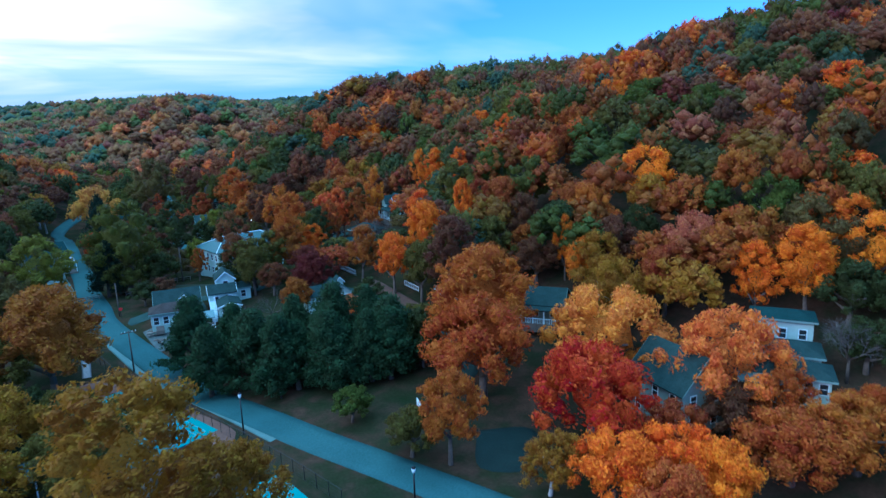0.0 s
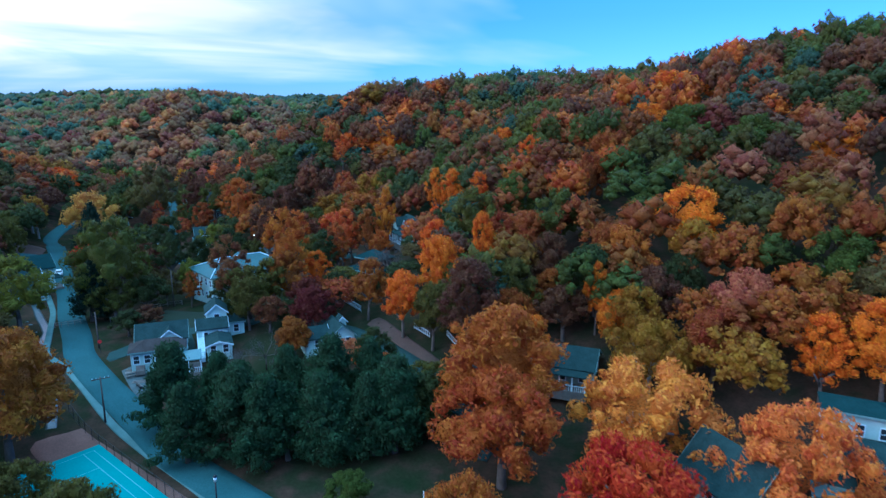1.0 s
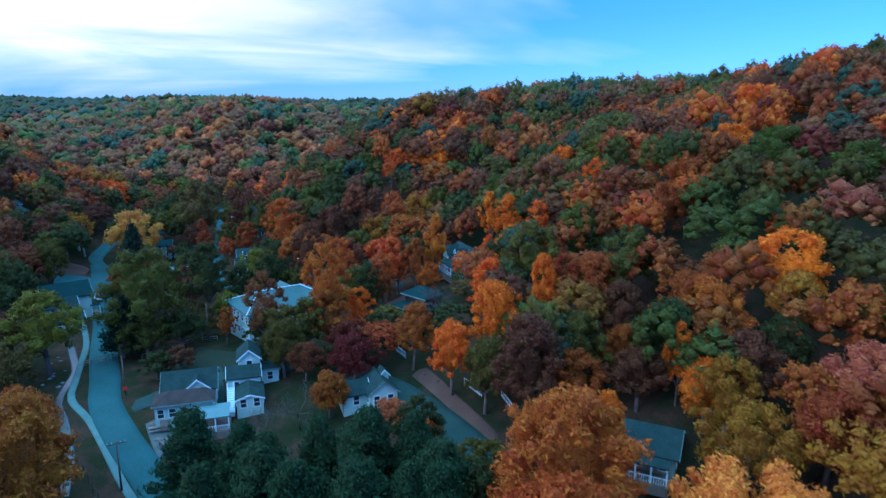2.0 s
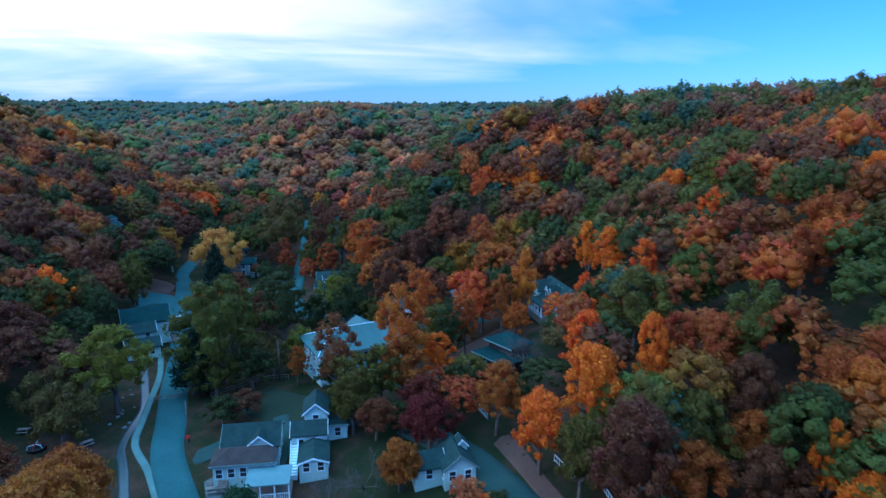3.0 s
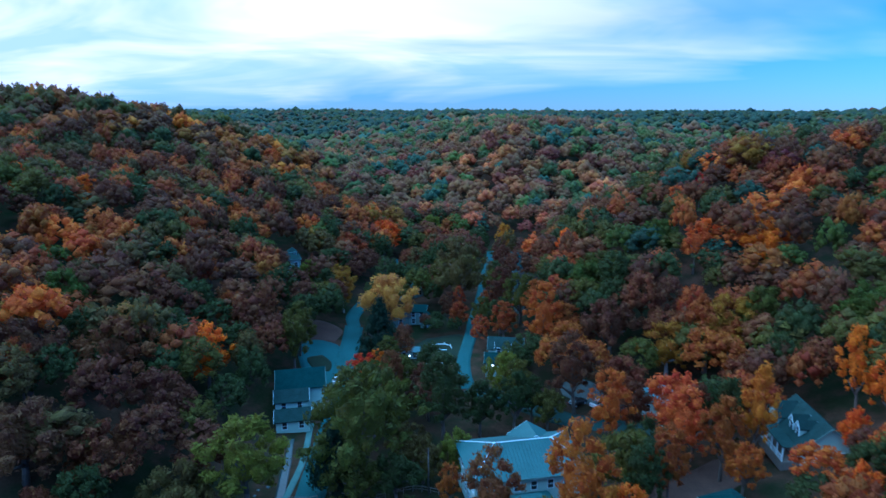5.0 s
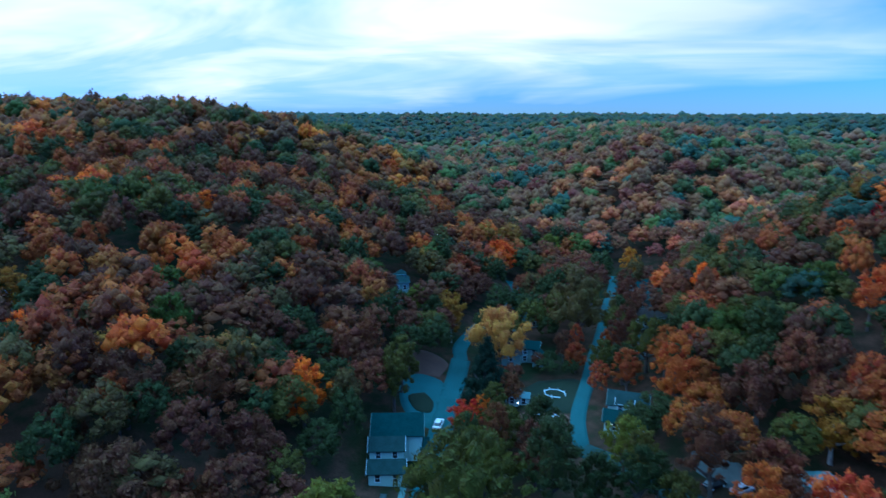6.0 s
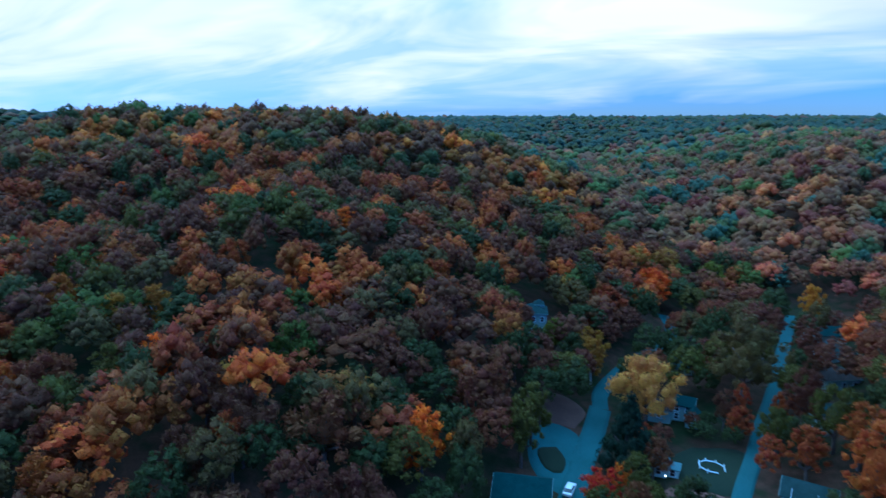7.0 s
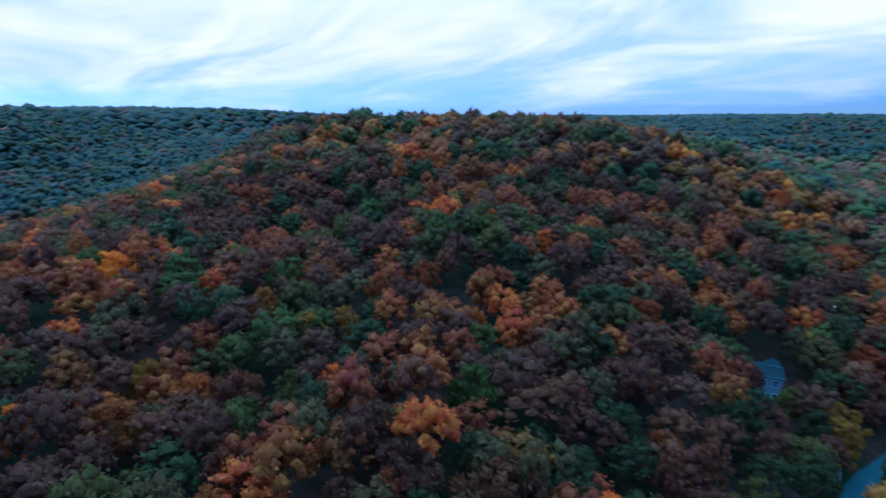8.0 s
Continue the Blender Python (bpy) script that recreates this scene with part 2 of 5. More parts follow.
WATER = surface("stream_water", (0.012, 0.02, 0.02), (0.03, 0.05, 0.05), 0.8, 3, 0.35, 0.4, 0.0, 0.5)


def ground_material():
    """Grass, bare earth and fallen leaves in uneven patches."""
    m = bpy.data.materials.new("grass_and_leaf_litter")
    m.use_nodes = True
    nt = m.node_tree
    n, link = nt.nodes.new, nt.links.new
    p = nt.nodes["Principled BSDF"]
    tc = n("ShaderNodeTexCoord")
    noises = []
    for s, d in ((0.035, 5), (0.3, 5), (2.5, 3)):
        q = n("ShaderNodeTexNoise")
        q.inputs["Scale"].default_value, q.inputs["Detail"].default_value = s, d
        link(tc.outputs["Object"], q.inputs["Vector"])
        noises.append(q)
    mx = n("ShaderNodeMix")
    mx.inputs["Factor"].default_value = 0.45
    link(noises[0].outputs["Fac"], mx.inputs["A"])
    link(noises[1].outputs["Fac"], mx.inputs["B"])
    r = ramp_of(nt, [(0.36, (0.014, 0.022, 0.009)), (0.47, (0.024, 0.025, 0.013)), (0.54, (0.042, 0.028, 0.018)), (0.66, (0.08, 0.043, 0.028))])
    link(mx.outputs["Result"], r.inputs[0])
    h = n("ShaderNodeHueSaturation")
    link(r.outputs[0], h.inputs["Color"])
    k = n("ShaderNodeMapRange")
    k.inputs["To Min"].default_value, k.inputs["To Max"].default_value = 0.6, 1.4
    link(noises[2].outputs["Fac"], k.inputs["Value"])
    link(k.outputs[0], h.inputs["Value"])
    link(h.outputs[0], p.inputs["Base Color"])
    p.inputs["Roughness"].default_value = 0.95
    p.inputs["Specular IOR Level"].default_value = 0.0
    return m


GROUND = ground_material()

# ---------------------------------------------------------------- the lie of the land
PLATEAU = 66.0
# valley lines: x, y, height of the floor, half width of the floor, width of the slope
MAIN_VALLEY = [(60, -300, -6, 60, 120), (25, -60, -1, 60, 110), (-20, 60, 1.5, 50, 112), (-62, 125, 4, 38, 112), (-85, 165, 5, 22, 108),
               (-108, 215, 6.5, 18, 90), (-135, 300, 8.5, 18, 75), (-190, 335, 12, 10, 85), (-290, 395, 18, 6, 110), (-420, 500, 26, 4, 130), (-560, 640, 40, 4, 140)]
NORTH_HOLLOW = [(-135, 300, 8.5, 18, 85), (-112, 380, 16, 10, 85), (-90, 480, 24, 6, 100), (-70, 640, 36, 4, 130)]
WEST_VALLEY = [(25, -60, -1, 50, 120), (-150, -140, -2, 50, 130), (-330, -190, -4, 60, 140), (-560, -160, -2, 70, 150), (-950, -40, 5, 70, 160), (-1500, 120, 15, 60, 180)]
# knolls and dips: x, y, spread, height
KNOLLS = [
    (4, 136, 35, 4.2), (-296, 8, 85, -9.7), (32, 276, 35, -14.1), (116, 204, 55, 7.6), (-432, 212, 85, 6.3), (-248, 108, 35, -14.3), (-130, 116, 22, 7.2),
    (63, 81, 22, -3.6), (-25, 204, 22, -10.0), (-80, 248, 35, 4.1), (-236, 248, 55, -14.8), (-500, 8, 85, -8.1), (-296, 348, 85, 5.8), (-444, 108, 35,
    8.7), (-166, 81, 22, -5.3), (-332, 220, 35, 8.1), (-218, 151, 22, 5.2), (-432, 620, 85, 3.2), (-42, 292, 22, 3.4), (-42, 151, 22, 2.2), (-42, 98, 22,
    -1.4), (-377, 151, 22, -8.3), (-368, -60, 55, -6.3), (28, 186, 22, 2.1),
    (-180, 650, 80, -3.0), (-450, 155, 45, 4.3), (-315, 200, 45, -5.1), (-262, 740, 70, -5.0), (-45, 335, 45, 3.1), (90, 335, 45, -1.8), (-315, 335, 45, 7.6),
    (-770, 930, 130, 3.7), (-120, 800, 130, -3.1), (-225, 640, 45, -3.0)]


def height(x, y):
    x, y = np.asarray(x, float), np.asarray(y, float)
    acc = np.full(np.broadcast(x, y).shape, math.exp(-PLATEAU / 2.5))
    for line in (MAIN_VALLEY, NORTH_HOLLOW, WEST_VALLEY):
        for a, b in zip(line, line[1:]):
            dx, dy = b[0] - a[0], b[1] - a[1]
            s = np.clip(((x - a[0]) * dx + (y - a[1]) * dy) / (dx * dx + dy * dy), 0, 1)
            d = np.hypot(x - a[0] - s * dx, y - a[1] - s * dy)
            f, h, w = a[2] + s * (b[2] - a[2]), a[3] + s * (b[3] - a[3]), a[4] + s * (b[4] - a[4])
            z = f + (PLATEAU - f) * (1 - np.exp(-(np.maximum(0, d - h) / w) ** 1.4))
            acc = acc + np.exp(-z / 2.5)
    z = -2.5 * np.log(acc)
    for bx, by, bs, ba in KNOLLS:
        z = z + ba * np.exp(-((x - bx) ** 2 + (y - by) ** 2) / (2 * bs * bs))
    # far off, the plateau is cut by shallow hollows
    far = np.clip((np.hypot(x + 80, y - 150) - 420) / 500, 0, 1)
    z = z + far * (4.5 * np.sin(x / 150 + 1.3 * np.sin(y / 210)) * np.sin(y / 180 + 0.7) - 2.0)
    z = z + far * np.clip((-x - 350) / 500, 0, 1) * np.clip((350 - y) / 400, 0, 1) * 30.0
    return z


def ground_at(x, y):
    return float(height(x, y))


def mesh_ob(name, verts, faces, mats, parent=None, smooth=False, label=""):
    me = bpy.data.meshes.new(name)
    me.from_pydata([tuple(v) for v in verts], [], [tuple(f) for f in faces])
    for m in (mats if isinstance(mats, (list, tuple)) else [mats]):
        me.materials.append(m)
    if smooth:
        me.polygons.foreach_set("use_smooth", [True] * len(me.polygons))
    me.update()
    ob = new(name, me)
    if parent:
        ob.parent = parent
    if label:
        ob["label"] = label
    return ob


def big_mesh(name, verts, loops, starts, mat, smooth=False):
    """A mesh straight from arrays: corner indices and the first corner of each face."""
    me = bpy.data.meshes.new(name)
    me.vertices.add(len(verts))
    me.vertices.foreach_set("co", np.asarray(verts, np.float32).ravel())
    me.loops.add(len(loops))
    me.loops.foreach_set("vertex_index", np.asarray(loops, np.int32))
    me.polygons.add(len(starts))
    me.polygons.foreach_set("loop_start", np.asarray(starts, np.int32))
    me.materials.append(mat)
    me.update(calc_edges=True)
    me.validate()
    if smooth:
        me.polygons.foreach_set("use_smooth", np.ones(len(me.polygons), bool))
    return me


def make_ground():
    def axis(centre, half, step, n_out, reach):
        inner = np.arange(-half, half + step / 2, step)
        g = np.linspace(0, 1, n_out + 1)[1:]
        outer = half + step * n_out * g + (reach - half - step * n_out) * g ** 3.2
        return centre + np.concatenate([-outer[::-1], inner, outer])
    xs, ys = axis(-60, 120, 2.5, 60, 4300), axis(130, 120, 2.5, 60, 4300)
    gx, gy = np.meshgrid(xs, ys)
    v = np.stack([gx, gy, height(gx, gy)], -1).reshape(-1, 3)
    i = np.arange(len(ys) - 1)[:, None] * len(xs) + np.arange(len(xs) - 1)[None]
    q = np.stack([i, i + 1, i + 1 + len(xs), i + len(xs)], -1).reshape(-1)
    me = big_mesh("ground", v, q, np.arange(0, len(q), 4), GROUND, True)
    tagged(new("ground", me), "hilly ground with grass, bare earth and fallen leaves", "ground", kind="structure")


make_ground()


def spline(pts, step=2.0):
    """Points along a smooth line through pts."""
    p = [np.array(q, float) for q in pts]
    p = [2 * p[0] - p[1]] + p + [2 * p[-1] - p[-2]]
    out = []
    for a, b, c, d in zip(p, p[1:], p[2:], p[3:]):
        k = max(2, int(np.hypot(*(c - b)[:2]) / step))
        for t in np.arange(k) / k:
            out.append(0.5 * (2 * b + (c - a) * t + (2 * a - 5 * b + 4 * c - d) * t * t + (3 * b - a - 3 * c + d) * t ** 3))
    out.append(p[-2])
    return np.array(out)


ROAD_LINES = []


def ribbon(name, pts, width, mat, label, category, lift=0.07, clear=True, ragged=0.0):
    """A strip of road or path that follows the ground, with a low edge."""
    c = spline(pts)
    if clear:
        ROAD_LINES.append((c, width / 2))
    t = np.gradient(c, axis=0)
    nrm = np.stack([-t[:, 1], t[:, 0]], 1) / np.hypot(t[:, 0], t[:, 1])[:, None]
    across = np.array([-0.5, -0.49, -0.25, 0, 0.25, 0.49, 0.5])
    rng = np.random.default_rng(len(name) + len(pts))
    wob = 1 + ragged * np.convolve(rng.normal(size=len(c) + 4), np.ones(5) / 5, "valid")
    v = c[:, None, :] + nrm[:, None, :] * (across * width)[None, :, None] * wob[:, None, None]
    mid = height(c[:, 0], c[:, 1])
    own = height(v[..., 0], v[..., 1])
    z = np.maximum(own, 0.5 * own + 0.5 * mid[:, None]) + lift
    z[:, 0] = own[:, 0] - 0.1
    z[:, -1] = own[:, -1] - 0.1
    v = np.concatenate([v, z[..., None]], -1).reshape(-1, 3)
    k = len(across)
    f = [(i * k + j, i * k + j + 1, (i + 1) * k + j + 1, (i + 1) * k + j) for i in range(len(c) - 1) for j in range(k - 1)]
    f = [q[::-1] for q in f]
    return tagged(mesh_ob(name, v, f, mat, smooth=True), label, category, kind="structure")


def patch(name, pts, mat, label, category, lift=0.06):
    """A flat area of ground with its own cover, following the slope: a fan of rings from its outline."""
    o = np.array(pts, float)
    o = spline(list(o) + [o[0]], 1.5)[:-1]
    c = o.mean(0)
    rings = [c + (o - c) * s for s in (1.0, 0.985, 0.75, 0.5, 0.25)]
    v = []
    for i, r in enumerate(rings):
        z = height(r[:, 0], r[:, 1]) + (lift if i else -0.1)
        v += [(a[0], a[1], b) for a, b in zip(r, z)]
    n = len(o)
    f = []
    for i in range(len(rings) - 1):
        for j in range(n):
            f.append((i * n + j, i * n + (j + 1) % n, (i + 1) * n + (j + 1) % n, (i + 1) * n + j))
    v.append((c[0], c[1], ground_at(*c) + lift))
    f += [((len(rings) - 1) * n + j, (len(rings) - 1) * n + (j + 1) % n, len(v) - 1) for j in range(n)]
    area = sum(o[i][0] * o[(i + 1) % n][1] - o[(i + 1) % n][0] * o[i][1] for i in range(n))
    if area < 0:
        f = [q[::-1] for q in f]
    return tagged(mesh_ob(name, v, f, mat, smooth=True), label, category, kind="structure")


ribbon("road", [(110, -14), (72, 14), (40, 36), (16, 52), (2, 61.5), (-9, 69), (-18.5, 75.5), (-30, 84.5), (-40, 92.5), (-51, 103), (-61, 111.5), (-70, 120.5), (-76.5, 130), (-86, 143.5), (-96, 159), (-104, 170), (-111, 179.5), (-120, 193), (-128, 204)],
       5.2, ASPHALT, "worn grey asphalt village road winding up the valley", "road", ragged=0.01)
ribbon("side_road", [(0.5, 90.5), (2.2, 95), (1.5, 101), (-5, 110), (-11, 117), (-17.5, 123.5), (-24, 129), (-34, 134)], 5.2, DARK_ASPHALT, "dark grey asphalt side road between houses and trees", "road", 0.075)
ribbon("street", [(-80, 187), (-87, 197), (-94, 213), (-99.5, 225), (-108, 245), (-120, 270), (-131, 293), (-140, 312)], 3.5, ASPHALT, "narrow asphalt street between cottages", "road", 0.072)
ribbon("lower_street", [(-80, 187), (-72, 187), (-65, 186), (-55, 183.5), (-41, 185), (-30, 187)], 5.0, DARK_ASPHALT, "dark asphalt street with parked cars", "road", 0.078)
ribbon("lane", [(-128, 204), (-134, 211), (-140, 228), (-145.5, 251), (-152, 262), (-160, 268)], 4.0, ASPHALT, "narrow asphalt lane into the woods", "road", 0.074)
ribbon("footpath", [(-24, 76), (-36, 86.5), (-47, 95.5), (-56, 103), (-64, 110.5), (-70, 116), (-77, 121.5), (-81, 128), (-84.5, 134), (-92, 146.5), (-100, 157)], 1.2, CONCRETE, "pale concrete footpath beside the road", "path", 0.09)
ribbon("stream", [(-99.0, 150.5), (-91.3, 141.2), (-84.0, 132.2), (-80.9, 125.0), (-78.2, 119.7), (-74.0, 115.4), (-66.5, 106.5), (-62, 99)], 1.5, WATER, "narrow dark stream with pale glints beside the footpath", "water", 0.03, True, 0.2)
patch("turning_place", [(-117, 187), (-122, 190), (-127, 187), (-126, 180), (-119, 173.5), (-111, 172), (-107, 175), (-113, 183)], ASPHALT, "asphalt turning place round a planted island", "road", 0.066)
patch("traffic_island", [(-120, 182), (-116, 181), (-113.3, 177.2), (-116, 175.2), (-121, 177.5)], LAWN, "dark grassy island with a pale kerb in the turning place", "island", 0.16)
patch("parking_apron", [(-59, 192), (-62, 197), (-57, 199), (-52, 197), (-49, 191.5), (-54, 190.5)], GRAVEL, "pale gravel parking apron under trees", "parking", 0.05)
patch("leafy_bank", [(-123.5, 191), (-128, 199), (-135, 198), (-137, 189), (-131, 182), (-127.5, 186)], LITTER, "bank strewn with reddish fallen leaves", "ground", 0.05)
patch("hall_lawn", [(-66, 146), (-57, 142), (-50, 140), (-53, 131), (-63, 133.5), (-69, 138)], LAWN, "dark mown lawn between the hall and the cottages", "lawn", 0.05)
patch("playground_lawn", [(-104, 206), (-96, 212), (-90, 203), (-89, 197), (-97, 194), (-104, 199)], LAWN, "small dark playground lawn", "lawn", 0.05)
patch("garden_plaza", [(-97, 193), (-89.5, 196), (-86.5, 192.5), (-92, 188.5), (-98, 189)], CLAY, "reddish paved garden terrace", "terrace", 0.07)
patch("gravel_yard", [(-60.2, 116), (-58.0, 113.2), (-53.6, 108.6), (-51.8, 110.6), (-54.5, 115), (-58.2, 118.4)], GRAVEL, "pale gravel yard strewn with garden things", "yard", 0.06)
patch("leafy_slope", [(-19, 131), (-12, 122), (-5, 113), (-3.2, 114.8), (-10.2, 124.4), (-16.8, 133.4)], LITTER, "roadside bank strewn with russet fallen leaves", "ground", 0.05)
patch("driveway", [(-66, 122.5), (-60, 130.5), (-50, 134), (-41, 136.5), (-42, 133), (-52, 130.5), (-58, 127), (-64, 119)], DARK_ASPHALT, "asphalt driveway behind the white cottages", "driveway", 0.085)
patch("drive_strip", [(-58.5, 133.5), (-56.2, 135), (-53.5, 130), (-50.6, 125), (-50.0, 121.5), (-51.2, 121), (-52.6, 125), (-55.5, 129.5)], DARK_ASPHALT, "narrow asphalt drive between the white cottages", "driveway", 0.075)
patch("park_earth", [(-58, 100), (-45, 91), (-30, 79), (-33, 74), (-46, 84), (-62, 94)], CLAY, "strip of reddish bare earth beside the courts", "ground", 0.04)
patch("clearing", [(-36, 160), (-30, 170), (-25, 178), (-20, 172), (-24, 164), (-30, 154), (-36, 152)], LITTER, "open ground with pinkish leaf litter", "ground", 0.05)

CLEAR = [(-48, 114.5, 5), (-51, 125, 6.5), (-97, 202, 9),  (-16, 172, 8), (-97, 192, 8)]  # round spaces kept free of wild trees: x, y, radius


# ---------------------------------------------------------------- building kit
def box(lo, hi):
    x0, y0, z0 = lo
    x1, y1, z1 = hi
    v = [(x0, y0, z0), (x1, y0, z0), (x1, y1, z0), (x0, y1, z0), (x0, y0, z1), (x1, y0, z1), (x1, y1, z1), (x0, y1, z1)]
    return v, [(3, 2, 1, 0), (4, 5, 6, 7), (0, 1, 5, 4), (1, 2, 6, 5), (2, 3, 7, 6), (3, 0, 4, 7)]


def merge(*solids):
    v, f = [], []
    for a, b in solids:
        f += [tuple(i + len(v) for i in q) for q in b]
        v += a
    return v, f


def tube(p, q, r0, r1, n=8):
    """A tapered round bar from p to q."""
    p, q = Vector(p), Vector(q)
    rot = (q - p).to_track_quat("Z", "Y")
    v = []
    for c, r in ((p, r0), (q, r1)):
        for i in range(n):
            v.append(tuple(c + rot @ Vector((r * math.cos(2 * math.pi * i / n), r * math.sin(2 * math.pi * i / n), 0))))
    f = [(i, (i + 1) % n, n + (i + 1) % n, n + i) for i in range(n)]
    return v, f + [tuple(range(n))[::-1], tuple(range(n, 2 * n))]


def part(name, solid, mat, parent, label="", smooth=False):
    return mesh_ob(name, solid[0], solid[1], mat, parent, smooth, label)


def root(name, x, y, rot, label, category, z=None, group=""):
    ob = new(name)
    ob.matrix_basis = pose(x, y, ground_at(x, y) if z is None else z, 0, 0, rot)
    return tagged(ob, label, category, group)


def prism(profile, x0, x1, along="x"):
    """Extrude a closed outline, given across and up, along x (or y)."""
    n = len(profile)
    put = (lambda s, a, z: (s, a, z)) if along == "x" else (lambda s, a, z: (-a, s, z))
    v = [put(x0, a, z) for a, z in profile] + [put(x1, a, z) for a, z in profile]
    f = [(i, (i + 1) % n, n + (i + 1) % n, n + i) for i in range(n)]
    return v, [q[::-1] for q in f] + [tuple(range(n)), tuple(range(n, 2 * n))[::-1]]


WINDOW_MESHES = {}


def window(parent, at, side, w=0.9, h=1.4):
    """A sash window: a white frame with a crossbar, proud of the wall, and a dark pane set back in it."""
    key = (w, h)
    if key not in WINDOW_MESHES:
        t = 0.11
        fr = merge(box((-w / 2 - t, -0.07, -h / 2 - t), (-w / 2, 0.05, h / 2 + t)), box((w / 2, -0.07, -h / 2 - t), (w / 2 + t, 0.05, h / 2 + t)),
                   box((-w / 2, -0.07, h / 2), (w / 2, 0.05, h / 2 + t)), box((-w / 2, -0.09, -h / 2 - t), (w / 2, 0.05, -h / 2)),
                   box((-w / 2, -0.05, -0.03), (w / 2, 0.02, 0.03)))
        a = part("window", fr, TRIM, None)
        b = part("pane", box((-w / 2, -0.02, -h / 2), (w / 2, 0.04, h / 2)), GLASS, None)
        WINDOW_MESHES[key] = (a.data, b.data)
        bpy.data.objects.remove(a)
        bpy.data.objects.remove(b)
    fr, pn = WINDOW_MESHES[key]
    o = new("window", fr)
    o.parent = parent
    o.matrix_basis = pose(*at, 0, 0, side)
    p = new("pane", pn)
    p.parent = o


def block(house, x, y, w, d, h, roof="gable_x", rise=2.2, over=0.45, wall=None, tiles=None, z=0.0, storeys=1, win="snew", sink=1.5, win_step=2.6, hip_in=None):
    """One part of a house: its walls with windows and its roof. x, y: centre; w along x, d along y; the wall's top at h."""
    wall, tiles = wall or WHITE, tiles or SHINGLE
    lo, hi = (x - w / 2, y - d / 2), (x + w / 2, y + d / 2)
    t = 0.18
    if roof in ("gable_x", "gable_y"):
        along = roof[-1]
        span, length, c, m = (d, w, y, x) if along == "x" else (w, d, -x, y)
        prof = [(c - span / 2, z - sink), (c + span / 2, z - sink), (c + span / 2, h), (c, h + rise), (c - span / 2, h)]
        part("wall", prism(prof, m - length / 2, m + length / 2, along), wall, house)
        k = rise / (span / 2)
        e = span / 2 + over
        top = h + t + 0.02
        prof = [(c - e, top - over * k - t), (c, top + rise - t), (c + e, top - over * k - t), (c + e, top - over * k), (c, top + rise), (c - e, top - over * k)]
        part("roof", prism(prof, m - length / 2 - over, m + length / 2 + over, along), tiles, house)
        for s in (-1, 1):
            edge = m + s * (length / 2 + over)
            prof = [(c - e, top - over * k - t - 0.1), (c, top + rise - t - 0.1), (c + e, top - over * k - t - 0.1), (c + e, top - over * k - 0.03), (c, top + rise - 0.03), (c - e, top - over * k - 0.03)]
            part("rake_board", prism(prof, edge, edge + s * 0.06, along) if s > 0 else prism(prof, edge - 0.06, edge, along), TRIM if rise < 1.6 and tiles is SHINGLE or tiles is PALE_METAL else GREY_TRIM, house)
    else:
        part("wall", box((*lo, z - sink), (*hi, h)), wall, house)
        o = over
        a = [(lo[0] - o, lo[1] - o), (hi[0] + o, lo[1] - o), (hi[0] + o, hi[1] + o), (lo[0] - o, hi[1] + o)]
        if roof == "hip":
            r = hip_in or min(w, d) / 2
            ridge = [(lo[0] + r, y), (hi[0] - r, y)] if w >= d else [(x, lo[1] + r), (x, hi[1] - r)]
            v = [(*p, h) for p in a] + [(*p, h + t) for p in a] + [(*p, h + t + rise) for p in ridge]
            if w >= d:
                up = [(4, 5, 9, 8), (5, 6, 9), (6, 7, 8, 9), (7, 4, 8)]
            else:
                up = [(4, 5, 8), (5, 6, 9, 8), (6, 7, 9), (7, 4, 8, 9)]
            f = [(3, 2, 1, 0), (0, 1, 5, 4), (1, 2, 6, 5), (2, 3, 7, 6), (3, 0, 4, 7)] + up
            part("roof", (v, f), tiles, house)
        else:  # shed, falling towards -y
            v = [(*a[0], h), (*a[1], h), (*a[2], h + rise), (*a[3], h + rise)]
            v += [(p[0], p[1], p[2] + t) for p in v]
            part("roof", (v, [(3, 2, 1, 0), (4, 5, 6, 7), (0, 1, 5, 4), (1, 2, 6, 5), (2, 3, 7, 6), (3, 0, 4, 7)]), tiles, house)
        for s, y0 in ((-1, a[0][1]), (1, a[2][1]))[: 2 if roof == "hip" else 1]:
            part("fascia", box((a[0][0], min(y0 + s * 0.004, y0 + s * 0.05), h - 0.12), (a[1][0], max(y0 + s * 0.004, y0 + s * 0.05), h + t - 0.03)), WOOD if wall is WOOD else GREY_TRIM, house)
    floor_h = (h - z) / storeys
    for s in range(storeys):
        zc = z + s * floor_h + min(1.55, floor_h * 0.56)
        for side in win:
            n = max(1, int((w if side in "sn" else d) / win_step))
            for i in range(n):
                u = (i + 0.5) / n
                if side == "s":
                    window(house, (lo[0] + u * w, lo[1] - 0.02, zc), 0)
                elif side == "n":
                    window(house, (lo[0] + u * w, hi[1] + 0.02, zc), 180)
                elif side == "w":
                    window(house, (lo[0] - 0.02, lo[1] + u * d, zc), -90)
                else:
                    window(house, (hi[0] + 0.02, lo[1] + u * d, zc), 90)


def chimney(house, x, y, z0, z1):
    c = part("chimney", merge(box((x - 0.35, y - 0.35, z0), (x + 0.35, y + 0.35, z1)), box((x - 0.42, y - 0.42, z1), (x + 0.42, y + 0.42, z1 + 0.12))), BRICK, house, "brick chimney")
    return c


BRICK = surface("old_brick", (0.16, 0.07, 0.05), (0.28, 0.13, 0.1), 2, 14, 0.9, 0.3)


